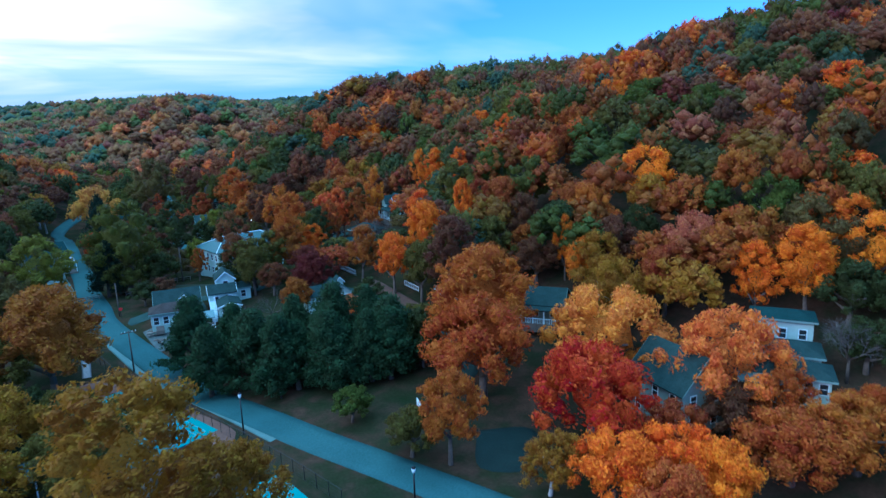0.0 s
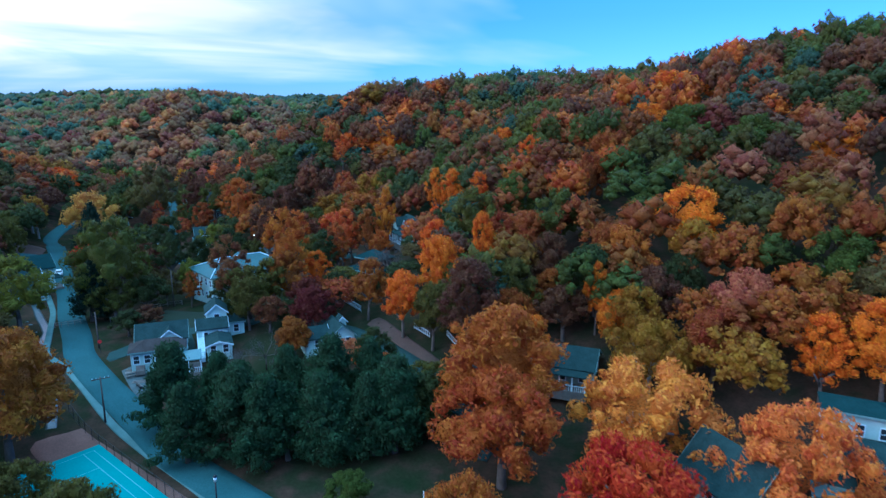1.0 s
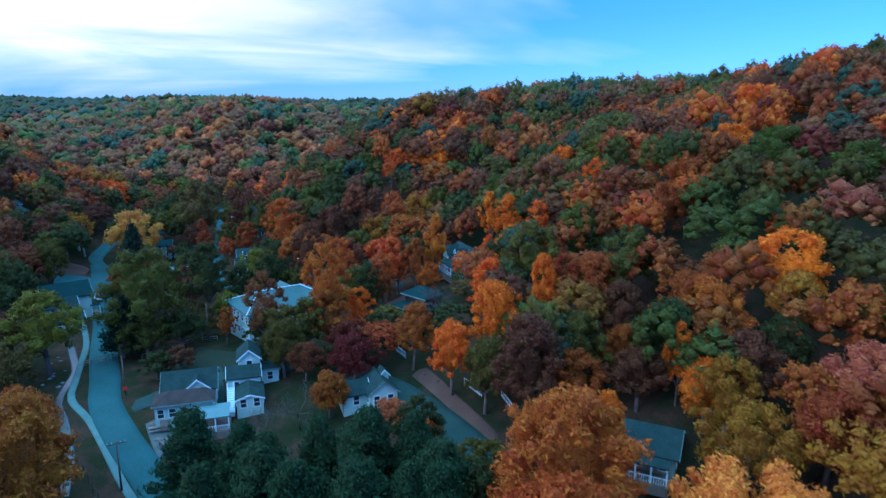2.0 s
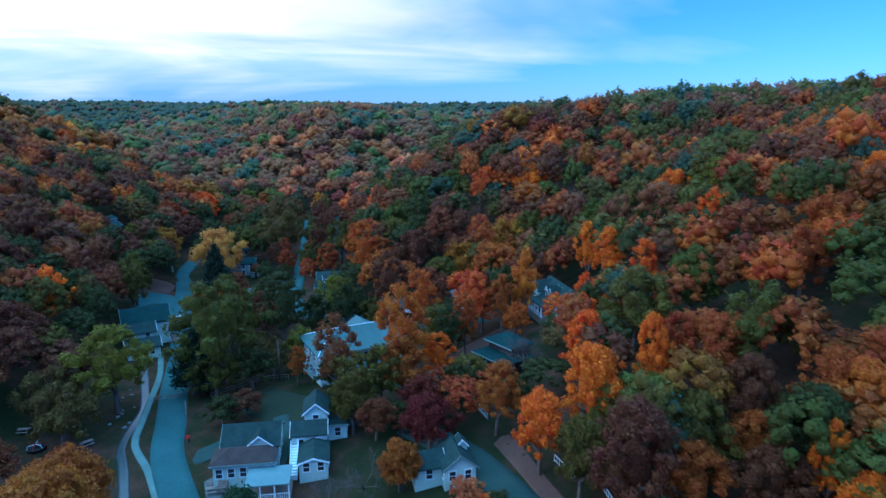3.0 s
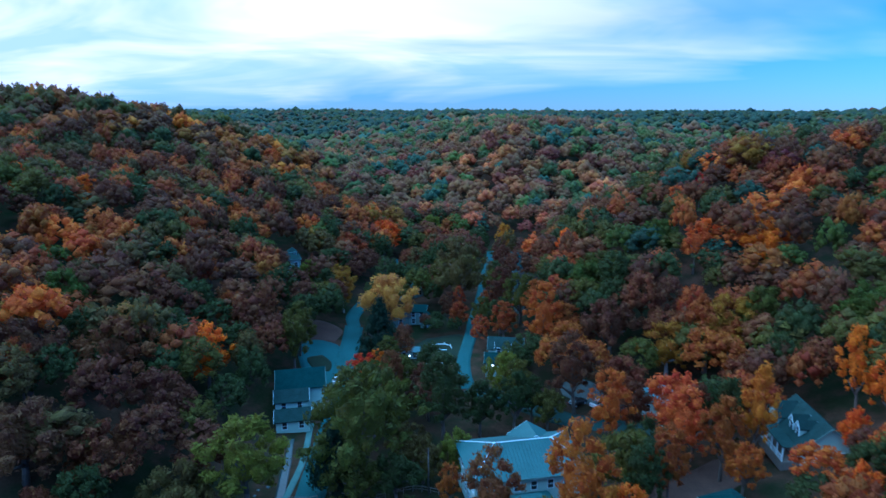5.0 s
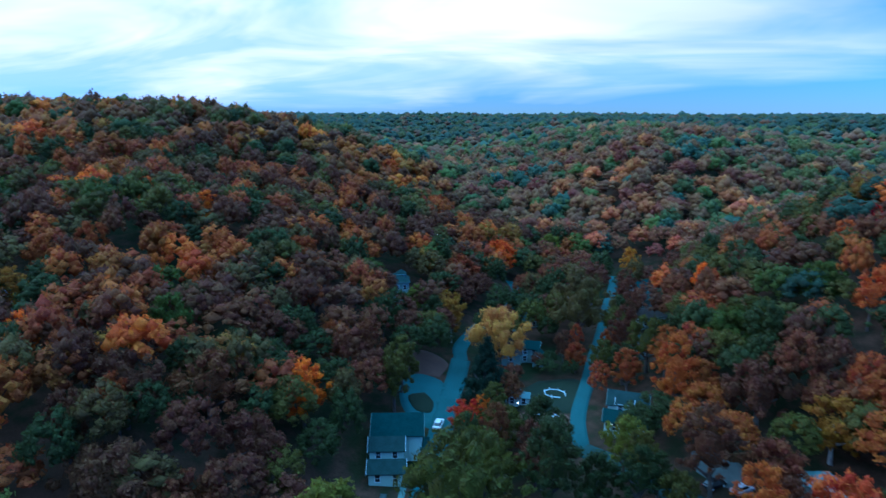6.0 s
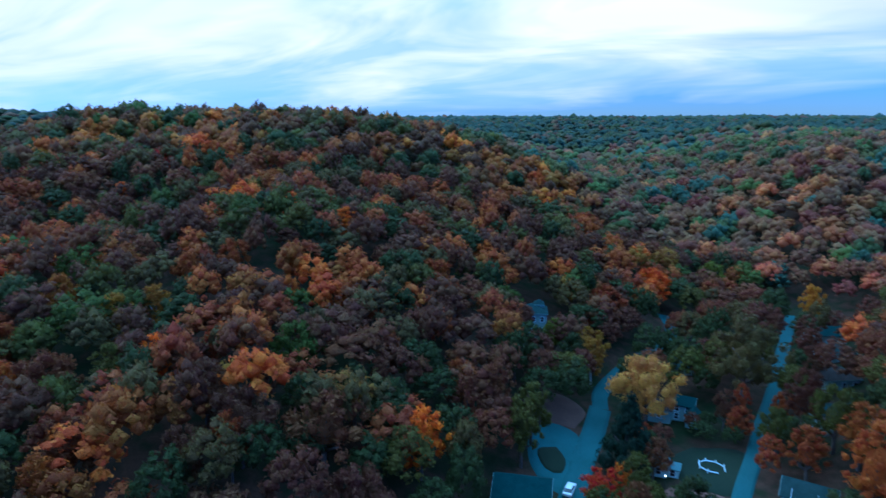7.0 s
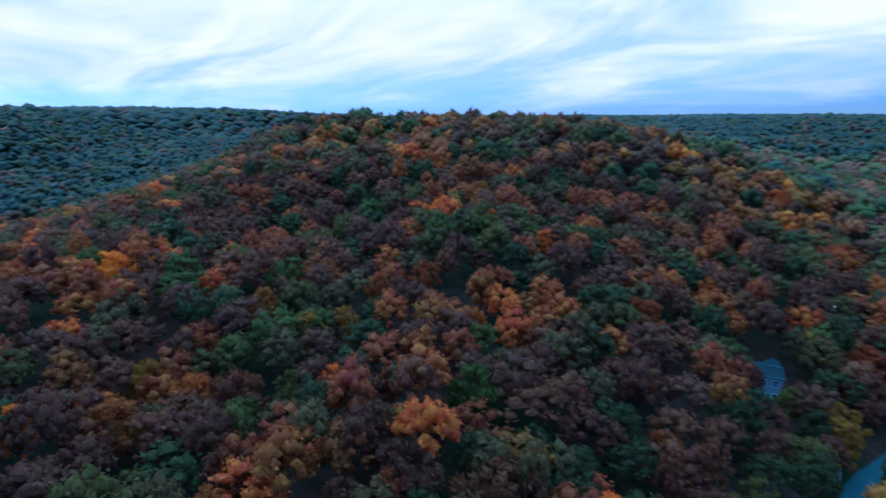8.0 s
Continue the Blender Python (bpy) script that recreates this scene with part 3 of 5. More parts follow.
def house_at(x, y, rot, label, size=9, z=None):
    CLEAR.append((x, y, size))
    return root("house", x, y, rot, label, "house", z)


def porch(house, x, y, w, d, h, tiles, n=4, z=0.0, rail=True):
    """A lean-to porch on slim white posts, falling towards -y."""
    part("porch_roof", box((x - w / 2, y - d / 2, h), (x + w / 2, y + d / 2, h + 0.16)), tiles, house)
    part("porch_floor", box((x - w / 2, y - d / 2, z - 1.2), (x + w / 2, y + d / 2, z + 0.35)), WOOD, house, "grey wooden porch floor")
    for i in range(n):
        px = x - w / 2 + 0.15 + (w - 0.3) * i / (n - 1)
        part("post", box((px - 0.08, y - d / 2 + 0.06, z + 0.35), (px + 0.08, y - d / 2 + 0.22, h)), TRIM, house)
    if rail:
        part("railing", merge(box((x - w / 2, y - d / 2 + 0.1, z + 1.2), (x + w / 2, y - d / 2 + 0.17, z + 1.28)),
                              *[box((x - w / 2 + 0.3 * i, y - d / 2 + 0.115, z + 0.35), (x - w / 2 + 0.3 * i + 0.06, y - d / 2 + 0.155, z + 1.2)) for i in range(1, int(w / 0.3))]), TRIM, house, "white balustrade")


# ---------------------------------------------------------------- the houses
# white cottage by the road: hipped front, gabled rear, teal porch
h = house_at(-55.8, 123.1, 23, "white wooden cottage with a dark hipped roof and teal porch roof", 9)
block(h, -0.6, -4.9, 8.6, 4.4, 2.9, "hip", 1.3, 0.45, WHITE, BROWN_SHINGLE, win="swe", win_step=1.7)
block(h, 0, 0, 8.2, 6.4, 3.5, "gable_x", 2.1, 0.4, WHITE, SHINGLE, win="nwe")
block(h, 1.3, -1.75, 3.7, 3.2, 3.6, "gable_y", 1.5, 0.3, WHITE, SHINGLE, win="")
porch(h, 3.4, -9.7, 6.2, 5.0, 2.1, TEAL_ROOF, 4, z=-0.5)
part("step", merge(*[box((-4.2, -7.4 - 0.3 * i, -0.8), (-2.8, -7.1 - 0.3 * i, 0.5 - 0.17 * i)) for i in range(4)]), WOOD, h, "grey wooden steps")
# small two-storey cottage behind it
h = house_at(-46.8, 129.6, 24, "narrow white two-storey cottage with dark gabled roofs", 7)
block(h, -1.2, 1.0, 3.6, 5.0, 5.0, "gable_y", 1.5, 0.35, WHITE, SHINGLE, storeys=2, win="swe", win_step=3)
block(h, -2.2, -2.6, 5.2, 4.2, 2.9, "gable_x", 1.3, 0.3, WHITE, SHINGLE, win="swe", win_step=2)
block(h, 2.2, 0.4, 3.0, 4.0, 2.6, "hip", 0.9, 0.3, WHITE, SHINGLE, win="se")
block(h, -1.4, -7.6, 4.2, 5.8, 1.5, "gable_y", 0.7, 0.3, WHITE, SHINGLE, win="swe", win_step=2, sink=2.5)
st = part("stair", merge(*[box((-4.9, -5.2 - 0.45 * i, -1.6), (-3.9, -4.75 - 0.45 * i, 1.4 - 0.22 * i)) for i in range(11)]), TRIM, h, "white outside stair")
for sx in (-4.95, -3.85):
    part("railing", merge(*[tube((sx, -5.0 - 0.45 * i, 1.3 - 0.22 * i), (sx, -5.0 - 0.45 * i, 2.35 - 0.22 * i), 0.045, 0.045, 5) for i in range(11)], tube((sx, -5.0, 2.35), (sx, -9.5, 0.15), 0.06, 0.06, 5), tube((sx, -5.0, 1.8), (sx, -9.5, -0.4), 0.05, 0.05, 5)), TRIM, st, "white stair railing")

# the large hall with a pale metal roof
h = house_at(-54.9, 145.6, 43, "large white hall with a pale ribbed metal roof", 3, 5.0)
CLEAR.append((-53.0, 155.5, 10))
block(h, 9.4, 6.1, 18.8, 12.0, 6.0, "hip", 2.7, 0.6, WHITE, PALE_METAL, win="swen", win_step=2.4, hip_in=4.6, storeys=2)
block(h, 12.3, 10.3, 6.2, 4.4, 6.5, "gable_y", 1.9, 0.4, WHITE, PALE_METAL, win="n", z=5.0, sink=0.2)
block(h, 8.0, -1.6, 7.0, 3.4, 3.0, "hip", 1.1, 0.4, WHITE, PALE_METAL, win="sw", win_step=2.2)
for i in range(16):
    xx = 4.9 + 0.58 * i
    for s in (-1, 1):
        part("roof_rib", tube((xx, 6.1 + s * 6.5, 6.2), (xx, 6.1 + s * 0.1, 8.92), 0.035, 0.035, 4), PALE_METAL, h)
part("ridge_cap", tube((4.4, 6.1, 8.9), (14.4, 6.1, 8.9), 0.08, 0.08, 6), TRIM, h, "white ridge cap")
for sx, ex in ((4.6, -0.6), (14.2, 19.4)):
    for sy in (-0.5, 12.7):
        part("hip_cap", tube((sx, 6.1, 8.9), (ex, sy, 6.2), 0.08, 0.08, 6), TRIM, h, "white hip cap")

# house with a gable on the side road
h = house_at(-23.4, 124.0, 28, "white gabled house with a grey shingle roof", 7)
block(h, 0, 0, 4.6, 6.0, 2.8, "gable_y", 1.8, 0.4, WHITE, SHINGLE, win="swe", win_step=1.9)
block(h, -4.2, 0.6, 4.2, 4.4, 2.5, "gable_x", 1.4, 0.4, WHITE, SHINGLE, win="sn", win_step=2.2)
block(h, 1.1, 1.2, 1.5, 1.8, 4.3, "gable_y", 0.8, 0.25, WHITE, SHINGLE, win="s")

# dark hip-roofed house above the hollow
h = house_at(-20.5, 154.5, -38, "dark brown house with a two-tier hipped roof", 9)
block(h, 0, -0.8, 7.6, 6.4, 2.6, "hip", 1.0, 0.9, DARK_WOOD, GREEN_SHINGLE, win="swe")
block(h, 0, 0.4, 6.2, 4.6, 4.9, "hip", 1.6, 0.7, DARK_WOOD, GREEN_SHINGLE, win="swe")

# white house with dormers on the slope
h = house_at(-12.7, 181.2, -63, "white cottage with dormers and a dark roof", 9)
block(h, 0, 0, 11.0, 7.5, 3.2, "gable_x", 3.2, 0.6, WHITE, SHINGLE, win="swe", win_step=2.2)
block(h, -4.0, -2.6, 3.4, 3.4, 4.2, "gable_y", 1.9, 0.3, WHITE, SHINGLE, win="s")
for dx in (0.6, 2.7):
    block(h, dx, -2.2, 1.4, 2.4, 5.0, "gable_y", 0.9, 0.2, WHITE, SHINGLE, z=3.4, win="s", sink=0.1)
porch(h, 1.5, -5.4, 8.0, 2.6, 2.7, SHINGLE, 5)

# teal-roofed house by the turning place
h = house_at(-106.6, 160.6, 45, "white two-storey house with dark green shingle roofs", 9)
block(h, 0.3, 2.2, 9.6, 8.4, 5.6, "gable_x", 2.4, 0.5, WHITE, GREEN_SHINGLE, storeys=2, win="we", win_step=2.4)
block(h, -1.6, -3.4, 6.4, 4.6, 4.4, "gable_x", 1.5, 0.4, WHITE, SHINGLE, storeys=2, win="sw", win_step=2.2)
block(h, -1.4, -8.0, 6.6, 4.6, 2.4, "gable_x", 1.4, 0.4, WHITE, SHINGLE, win="s", win_step=2.6)
porch(h, 5.7, -0.5, 2.0, 5.0, 2.7, GREEN_SHINGLE, 2, rail=False)

# cottages round the playground
h = house_at(-113.5, 216.0, 28, "grey two-storey house with a dull green roof", 8)
block(h, 0, 0, 4.6, 4.6, 4.0, "gable_x", 1.3, 0.4, CREAM, GREEN_SHINGLE, storeys=2, win="swe", win_step=2.2)
block(h, 2.6, -3.6, 2.8, 3.0, 3.0, "gable_y", 1.2, 0.3, CREAM, GREEN_SHINGLE, storeys=2, win="se", win_step=2.2)
block(h, -4.6, -2.0, 5.0, 5.0, 2.8, "hip", 1.2, 0.4, CREAM, BROWN_SHINGLE, win="s")
h = house_at(-102.4, 193.6, 30, "tiny white playhouse cottage with a steep gable", 4)
block(h, 0, 0, 3.0, 3.6, 2.4, "gable_y", 1.8, 0.3, WHITE, TEAL_ROOF, win="s")
block(h, 2.6, 0.3, 2.2, 2.6, 1.9, "gable_x", 0.8, 0.25, WHITE, TEAL_ROOF, win="s")
h = house_at(-77.0, 200.0, 24, "white cottage with a dark green roof beside the street", 8)
block(h, 0, 2.4, 8.0, 6.0, 4.2, "gable_x", 1.9, 0.4, WHITE, SHINGLE, win="w", win_step=2.2)
block(h, 0, -3.0, 8.6, 4.8, 2.7, "gable_x", 1.4, 0.5, WHITE, GREEN_SHINGLE, win="s", win_step=1.3)
block(h, -0.6, -1.0, 3.4, 2.6, 5.0, "gable_x", 0.9, 0.25, WHITE, SHINGLE, z=3.6, win="s", sink=0.3, win_step=1.2)
h = house_at(-89.0, 232.0, 62, "dark-roofed cottage beside the street", 7)
block(h, 0, 0, 8.0, 7.0, 2.9, "gable_x", 2.0, 0.4, CREAM, SHINGLE, win="snwe")
h = house_at(-97.5, 251.0, 62, "grey cottage with a dark hipped roof", 7)
block(h, 0, 0, 8.5, 7.0, 2.9, "hip", 1.9, 0.4, CREAM, BROWN_SHINGLE, win="snwe")
h = house_at(-119.0, 292.0, 55, "white house with a green-grey roof at the head of the street", 8)
block(h, 0, 0, 9.0, 7.0, 3.6, "gable_x", 1.9, 0.4, WHITE, GREEN_SHINGLE, win="swe", win_step=2)
block(h, -5.5, -2.0, 4.0, 4.0, 2.8, "hip", 1.0, 0.3, WHITE, TEAL_ROOF, win="s")
h = house_at(-107.5, 271.0, 60, "low grey cottage among trees", 7)
block(h, 0, 0, 8.0, 7.0, 2.9, "hip", 1.7, 0.5, CREAM, SHINGLE, win="snwe")
h = house_at(-131.0, 236.0, 60, "low dark-roofed cottage beside the lane", 7)
block(h, 0, 0, 8.0, 6.4, 2.8, "gable_x", 1.7, 0.5, CREAM, SHINGLE, win="snwe")
h = house_at(-160.0, 210.0, 50, "tall grey house with a small roof turret", 8)
block(h, 0, 0, 7.0, 6.5, 6.4, "hip", 2.0, 0.5, CREAM, SHINGLE, storeys=2, win="swe", win_step=2)
block(h, 1.5, 0.5, 2.4, 2.4, 8.2, "hip", 1.2, 0.3, CREAM, SHINGLE, z=6.6, win="se", sink=0.4)
h = house_at(-40.0, 194.0, -10, "white cottage with a pale roof behind parked cars", 7)
block(h, 0, 0, 8.0, 6.5, 2.9, "gable_y", 2.0, 0.4, WHITE, TEAL_ROOF, win="swe")

# houses on the lower east side
h = house_at(30.5, 79.0, 24, "tall cream house with a steep dark roof", 8)
block(h, 0, 0, 7.5, 9.5, 6.2, "gable_y", 4.0, 0.5, CREAM, SHINGLE, storeys=2, win="swe", win_step=2.6)
block(h, 4.4, -1.2, 3.0, 3.4, 5.0, "gable_x", 1.7, 0.35, CREAM, SHINGLE, storeys=2, win="e")
h = house_at(48.0, 86.0, -25, "white two-storey house with green-grey hipped roofs", 9)
block(h, 0, 0.6, 7.6, 4.4, 7.0, "hip", 0.9, 0.5, WHITE, GREEN_SHINGLE, z=0.0, storeys=2, win="swe", win_step=2.2)
block(h, 1.2, -4.6, 6.4, 5.4, 3.9, "hip", 1.2, 0.5, WHITE, SHINGLE, win="swe")
block(h, 1.0, -9.6, 8.4, 4.8, 2.8, "hip", 1.3, 0.6, WHITE, SHINGLE, win="swe", win_step=1.6)
porch(h, -2.6, -13.4, 6.0, 3.2, 2.5, TEAL_ROOF, 4)
h = house_at(16.5, 109.0, -20, "grey house with a dark roof and a front porch", 8)
block(h, 0, 0, 9.0, 7.5, 3.0, "gable_x", 2.0, 0.5, CREAM, SHINGLE, win="swe")
porch(h, 0, -5.2, 8.0, 2.8, 2.6, SHINGLE, 5)

# ---------------------------------------------------------------- trees
def ico(sub):
    bm = bmesh.new()
    bmesh.ops.create_icosphere(bm, subdivisions=sub, radius=1.0)
    v = np.array([x.co[:] for x in bm.verts])
    f = np.array([[q.index for q in p.verts] for p in bm.faces])
    bm.free()
    return v, f


OCTA = (np.array([(1, 0, 0), (0, 1, 0), (-1, 0, 0), (0, -1, 0), (0, 0, 1), (0, 0, -1)], float), np.array([(0, 1, 4), (1, 2, 4), (2, 3, 4), (3, 0, 4), (1, 0, 5), (2, 1, 5), (3, 2, 5), (0, 3, 5)]))
PUFF = {0: OCTA, 1: ico(1)}


def sprays(rng, p, d, out, leaf, aspect, loose=0.5, slim=0.6):
    """Loose leaf sprays at the places p, facing about d and reaching outwards and up."""
    nrm = d + rng.normal(size=d.shape) * loose
    nrm /= np.linalg.norm(nrm, axis=1, keepdims=True)
    u = (out + np.array([0, 0, 0.5])) * 0.9 + rng.normal(size=d.shape) * 0.75
    u -= nrm * (u * nrm).sum(1, keepdims=True)
    u /= np.linalg.norm(u, axis=1, keepdims=True)
    v = np.cross(nrm, u)
    s = leaf * rng.uniform(0.55, 1.4, (len(p), 1))
    sq = np.array([1, 1, aspect])
    return np.stack([p - u * s * sq, p - v * s * slim * sq, p + u * s * sq, p + v * s * slim * sq], 1).reshape(-1, 3)


def dome(rng, sub, n_lobes, n_leaves, leaf, aspect=0.62):
    """A forest crown of radius 1 and height 0 to 1: one dome swollen into many small leaf puffs and thatched with loose sprays."""
    iv, ifc = PUFF[sub]
    fit, mid = np.array([1, 1, 0.5]), np.array([0, 0, 0.5])
    if n_lobes == 0:
        return (iv * (0.95 + 0.07 * rng.normal(size=(len(iv), 1)))) * fit + mid, ifc, np.zeros((0, 4), int)
    k = np.arange(n_lobes)
    z = 0.98 - (k + rng.uniform(0, 0.9, n_lobes)) / n_lobes * 1.3
    a = k * 2.4 + rng.uniform(-0.4, 0.4, n_lobes)
    q = np.sqrt(np.maximum(0, 1 - z * z))
    rad = rng.uniform(0.75, 1.3, n_lobes) * 1.42 / math.sqrt(n_lobes)
    tilt = 1 + 0.13 * np.cos(a - rng.uniform(0, 6.3)) + 0.1 * np.cos(2 * a + rng.uniform(0, 6.3))
    reach = np.maximum(rng.uniform(0.9, 1.04, n_lobes) * tilt - rad, 0.12)
    cen = np.stack([q * np.cos(a), q * np.sin(a), z], 1) * reach[:, None]
    # the puffs under the sprays, without the faces that look into the crown
    V, T, Q, count = [], [], np.zeros((0, 4), int), 0
    for c, r in zip(cen, rad):
        way = c / (np.linalg.norm(c) + 1e-6) + np.array([0, 0, 0.3])
        V.append((c + iv * r * np.array([1, 1, 0.78]) * (0.88 + 0.17 * rng.normal(size=(len(iv), 1)).clip(-1.4, 1.4))) * fit + mid)
        T.append(ifc[iv[ifc].mean(1) @ way > -0.45] + count)
        count += len(iv)
    T = np.concatenate(T)
    if n_leaves:
        idx = rng.choice(n_lobes, n_leaves, p=rad ** 2 / (rad ** 2).sum())
        out = cen[idx] + np.array([0, 0, 0.15])
        out /= np.linalg.norm(out, axis=1, keepdims=True) + 1e-6
        d = rng.normal(size=(n_leaves, 3)) + 1.3 * out + np.array([0, 0, 0.25])
        d /= np.linalg.norm(d, axis=1, keepdims=True)
        p = (cen[idx] + d * rad[idx, None] * np.array([1, 1, 0.8]) * rng.uniform(0.88, 1.13, (n_leaves, 1))) * fit + mid
        V.append(sprays(rng, p, d, out, leaf, aspect, 0.85))
        Q = (count + np.arange(4 * n_leaves)).reshape(-1, 4)
    return np.concatenate(V), T, Q


def crown(rng, form, n_lobes, sub, n_leaves, leaf, core=0.86, aspect=0.62):
    """A crown of radius 1 that reaches from 0 to 1 in height: uneven clumps with loose leaf sprays on them.
    aspect: the crown's true radius over its true height. Returns the corner places, triangles and quads."""
    cen, rad = [], []
    if form in ("cone", "pine"):
        for i in range(n_lobes):
            z = ((i + 0.5) / n_lobes) ** 0.9
            a = i * 2.4 + rng.uniform(0, 0.7)
            q = (1.0 - z) ** (0.85 if form == "cone" else 0.72) * rng.uniform(0.72, 1.12)
            reach = 0.62 if form == "cone" else rng.uniform(0.4, 0.9)
            cen.append((q * reach * math.cos(a), q * reach * math.sin(a), 0.06 + 0.86 * z))
            s = (0.13 + 0.26 * q) if form == "cone" else rng.uniform(0.17, 0.32)
            rad.append((s, s, s * aspect * (0.62 if form == "cone" else 0.5)))
    else:
        few = n_lobes < 10
        cen.append((0, 0, 0.46))
        rad.append((0.62, 0.62, 0.36))
        for i in range(1, n_lobes):
            g = (i - 0.5) / (n_lobes - 1)
            z = -0.62 + 1.57 * g + rng.uniform(-0.12, 0.12)
            z = max(-0.75, min(0.95, z))
            q = math.sqrt(max(0.0, 1 - abs(z) ** 1.7)) if form == "spread" or z < 0 else (1 - z ** 1.5) ** 0.6
            q = q * (rng.uniform(0.62, 0.84) if few else rng.uniform(0.5, 0.88))
            if form == "spread" and z < 0.2:
                q *= 1.08
            a = i * 2.4 + rng.uniform(-0.6, 0.6)
            s = rng.uniform(0.27, 0.42) if few else rng.uniform(0.15, 0.31)
            if n_lobes > 20 and rng.uniform() < 0.32:  # a bough that stands out of the crown
                q, s = q * 1.26, s * 0.7
            cen.append((q * math.cos(a), q * math.sin(a), 0.5 + z * (0.5 - s * aspect * 0.7)))
            rad.append((s, s, s * aspect * rng.uniform(0.8, 1.15)))
    cen, rad = np.array(cen), np.array(rad)
    iv, ifc = PUFF[sub]
    V, T, Q = [], [], []
    count = 0
    for k in range(len(cen)):
        c, r = cen[k], rad[k]
        wob = 1 + 0.17 * rng.normal(size=(len(iv), 1)).clip(-1.5, 1.5)
        V.append(c + iv * r * core * wob)
        T.append(ifc + count)
        count += len(iv)
    if n_leaves:
        w = rad[:, 0] ** 1.6
        w[0] *= 0.3
        idx = rng.choice(len(cen), n_leaves, p=w / w.sum())
        d = rng.normal(size=(n_leaves, 3))
        out = (cen[idx] - np.array([0, 0, 0.4])) / np.array([1, 1, 0.7])
        out /= np.linalg.norm(out, axis=1, keepdims=True) + 1e-6
        d += 0.8 * out + np.array([0, 0, 0.3])
        d /= np.linalg.norm(d, axis=1, keepdims=True)
        p = cen[idx] + d * rad[idx] * rng.uniform(0.72, 1.1, (n_leaves, 1))
        V.append(sprays(rng, p, d, out, leaf, aspect, 0.7, 0.42))
        Q = (count + np.arange(4 * n_leaves)).reshape(-1, 4)
    return np.concatenate(V), np.concatenate(T), np.array(Q, int).reshape(-1, 4)


def trunk_solid(rng, form):
    """A tapered trunk with limbs, in the crown's units (height 1 for the whole tree, radius 1 for the crown)."""
    parts = []
    top = 0.9 if form in ("cone", "pine") else 0.62
    bend = [(0, 0, -0.04), (rng.uniform(-0.02, 0.02), rng.uniform(-0.02, 0.02), 0.22), (rng.uniform(-0.05, 0.05), rng.uniform(-0.05, 0.05), top)]
    parts.append(tube(bend[0], bend[1], 0.085, 0.06, 8))
    parts.append(tube(bend[1], bend[2], 0.06, 0.02, 8))
    for i in range(5 if form not in ("cone", "pine") else 3):
        a = i * 2.4 + rng.uniform(0, 1)
        z0 = 0.24 + 0.05 * i
        parts.append(tube((0, 0, z0), (0.45 * math.cos(a), 0.45 * math.sin(a), z0 + rng.uniform(0.08, 0.18)), 0.03, 0.01, 6))
    return merge(*parts)


FORM = {"pine": "pine", "conifer": "cone", "yellow": "slim", "oak": "spread", "oakbrown": "spread", "gold": "spread", "olive": "spread", "crimson": "spread"}
CROWN_DATA, TRUNK_DATA, HERO = {}, {}, []


def crown_data(kind, variant, fine, slender):
    """The crown's mesh; slender: how wide the tree is for its height, so that boughs and leaves keep their true shape."""
    key = (kind, variant, fine, slender)
    if key not in CROWN_DATA:
        form = FORM.get(kind, "round")
        base = (form, variant, fine, slender)
        low = {"pine": 0.06, "cone": 0.05, "spread": 0.12}.get(form, 0.17)
        if base not in CROWN_DATA:
            rng = np.random.default_rng(100 + variant * 7 + sum(map(ord, form)))
            more = {0.25: 1.5, 0.38: 1.25, 0.55: 1.0}[slender] if form in ("round", "spread", "slim") else 1.0
            aspect = slender / (1 - low) if more > 1 else 0.6
            if fine:
                v, t, q = crown(rng, form, 80 if form in ("pine", "cone") else int(50 * more), 1, 3900, 0.05, 0.72, aspect)
            else:
                v, t, q = crown(rng, form, int(34 * more), 1, 1250, 0.072, 0.74, aspect)
            loops = np.concatenate([t.ravel(), q.ravel()])
            starts = np.concatenate([np.arange(len(t)) * 3, 3 * len(t) + np.arange(len(q)) * 4])
            v = v.copy()
            v[:, 2] = low + (1 - low) * v[:, 2]
            CROWN_DATA[base] = big_mesh("crown", v, loops, starts, LEAF_MAT[kind], True)
        me = CROWN_DATA[base].copy()
        me.materials.clear()
        me.materials.append(LEAF_MAT[kind])
        CROWN_DATA[key] = me
    return CROWN_DATA[key]


def plant(kind, rows):
    """Single trees that can be told apart: x, y, height, radius of the crown."""
    for x, y, h, r in rows:
        i = len(HERO)
        near = math.hypot(x + 8, y - 78) < 66
        form = FORM.get(kind, "round")
        variant = i % 4
        tree = new("tree")
        tree.matrix_basis = pose(x, y, ground_at(x, y) - 0.05, 3.5 * math.sin(i * 2.1), 3.5 * math.cos(i * 1.7), (i * 77) % 360) @ Matrix.Diagonal((r * (1 + 0.13 * math.sin(i * 3.3)), r * (1 - 0.13 * math.sin(i * 3.3)), h, 1))
        tagged(tree, LOOKS[kind], "tree", "autumn trees")
        pale = kind == "olive"
        if (form, variant, pale) not in TRUNK_DATA:
            s = trunk_solid(np.random.default_rng(variant + 5), form)
            ob = part("trunk", s, PALE_BARK if pale else BARK, None, smooth=True)
            TRUNK_DATA[form, variant, pale] = ob.data
            bpy.data.objects.remove(ob)
        t = new("trunk", TRUNK_DATA[form, variant, pale])
        t.parent = tree
        c = new("crown", crown_data(kind, variant, near, min((0.25, 0.38, 0.55), key=lambda k: abs(k - r / h))))
        c.parent = tree
        HERO.append((x, y, r))


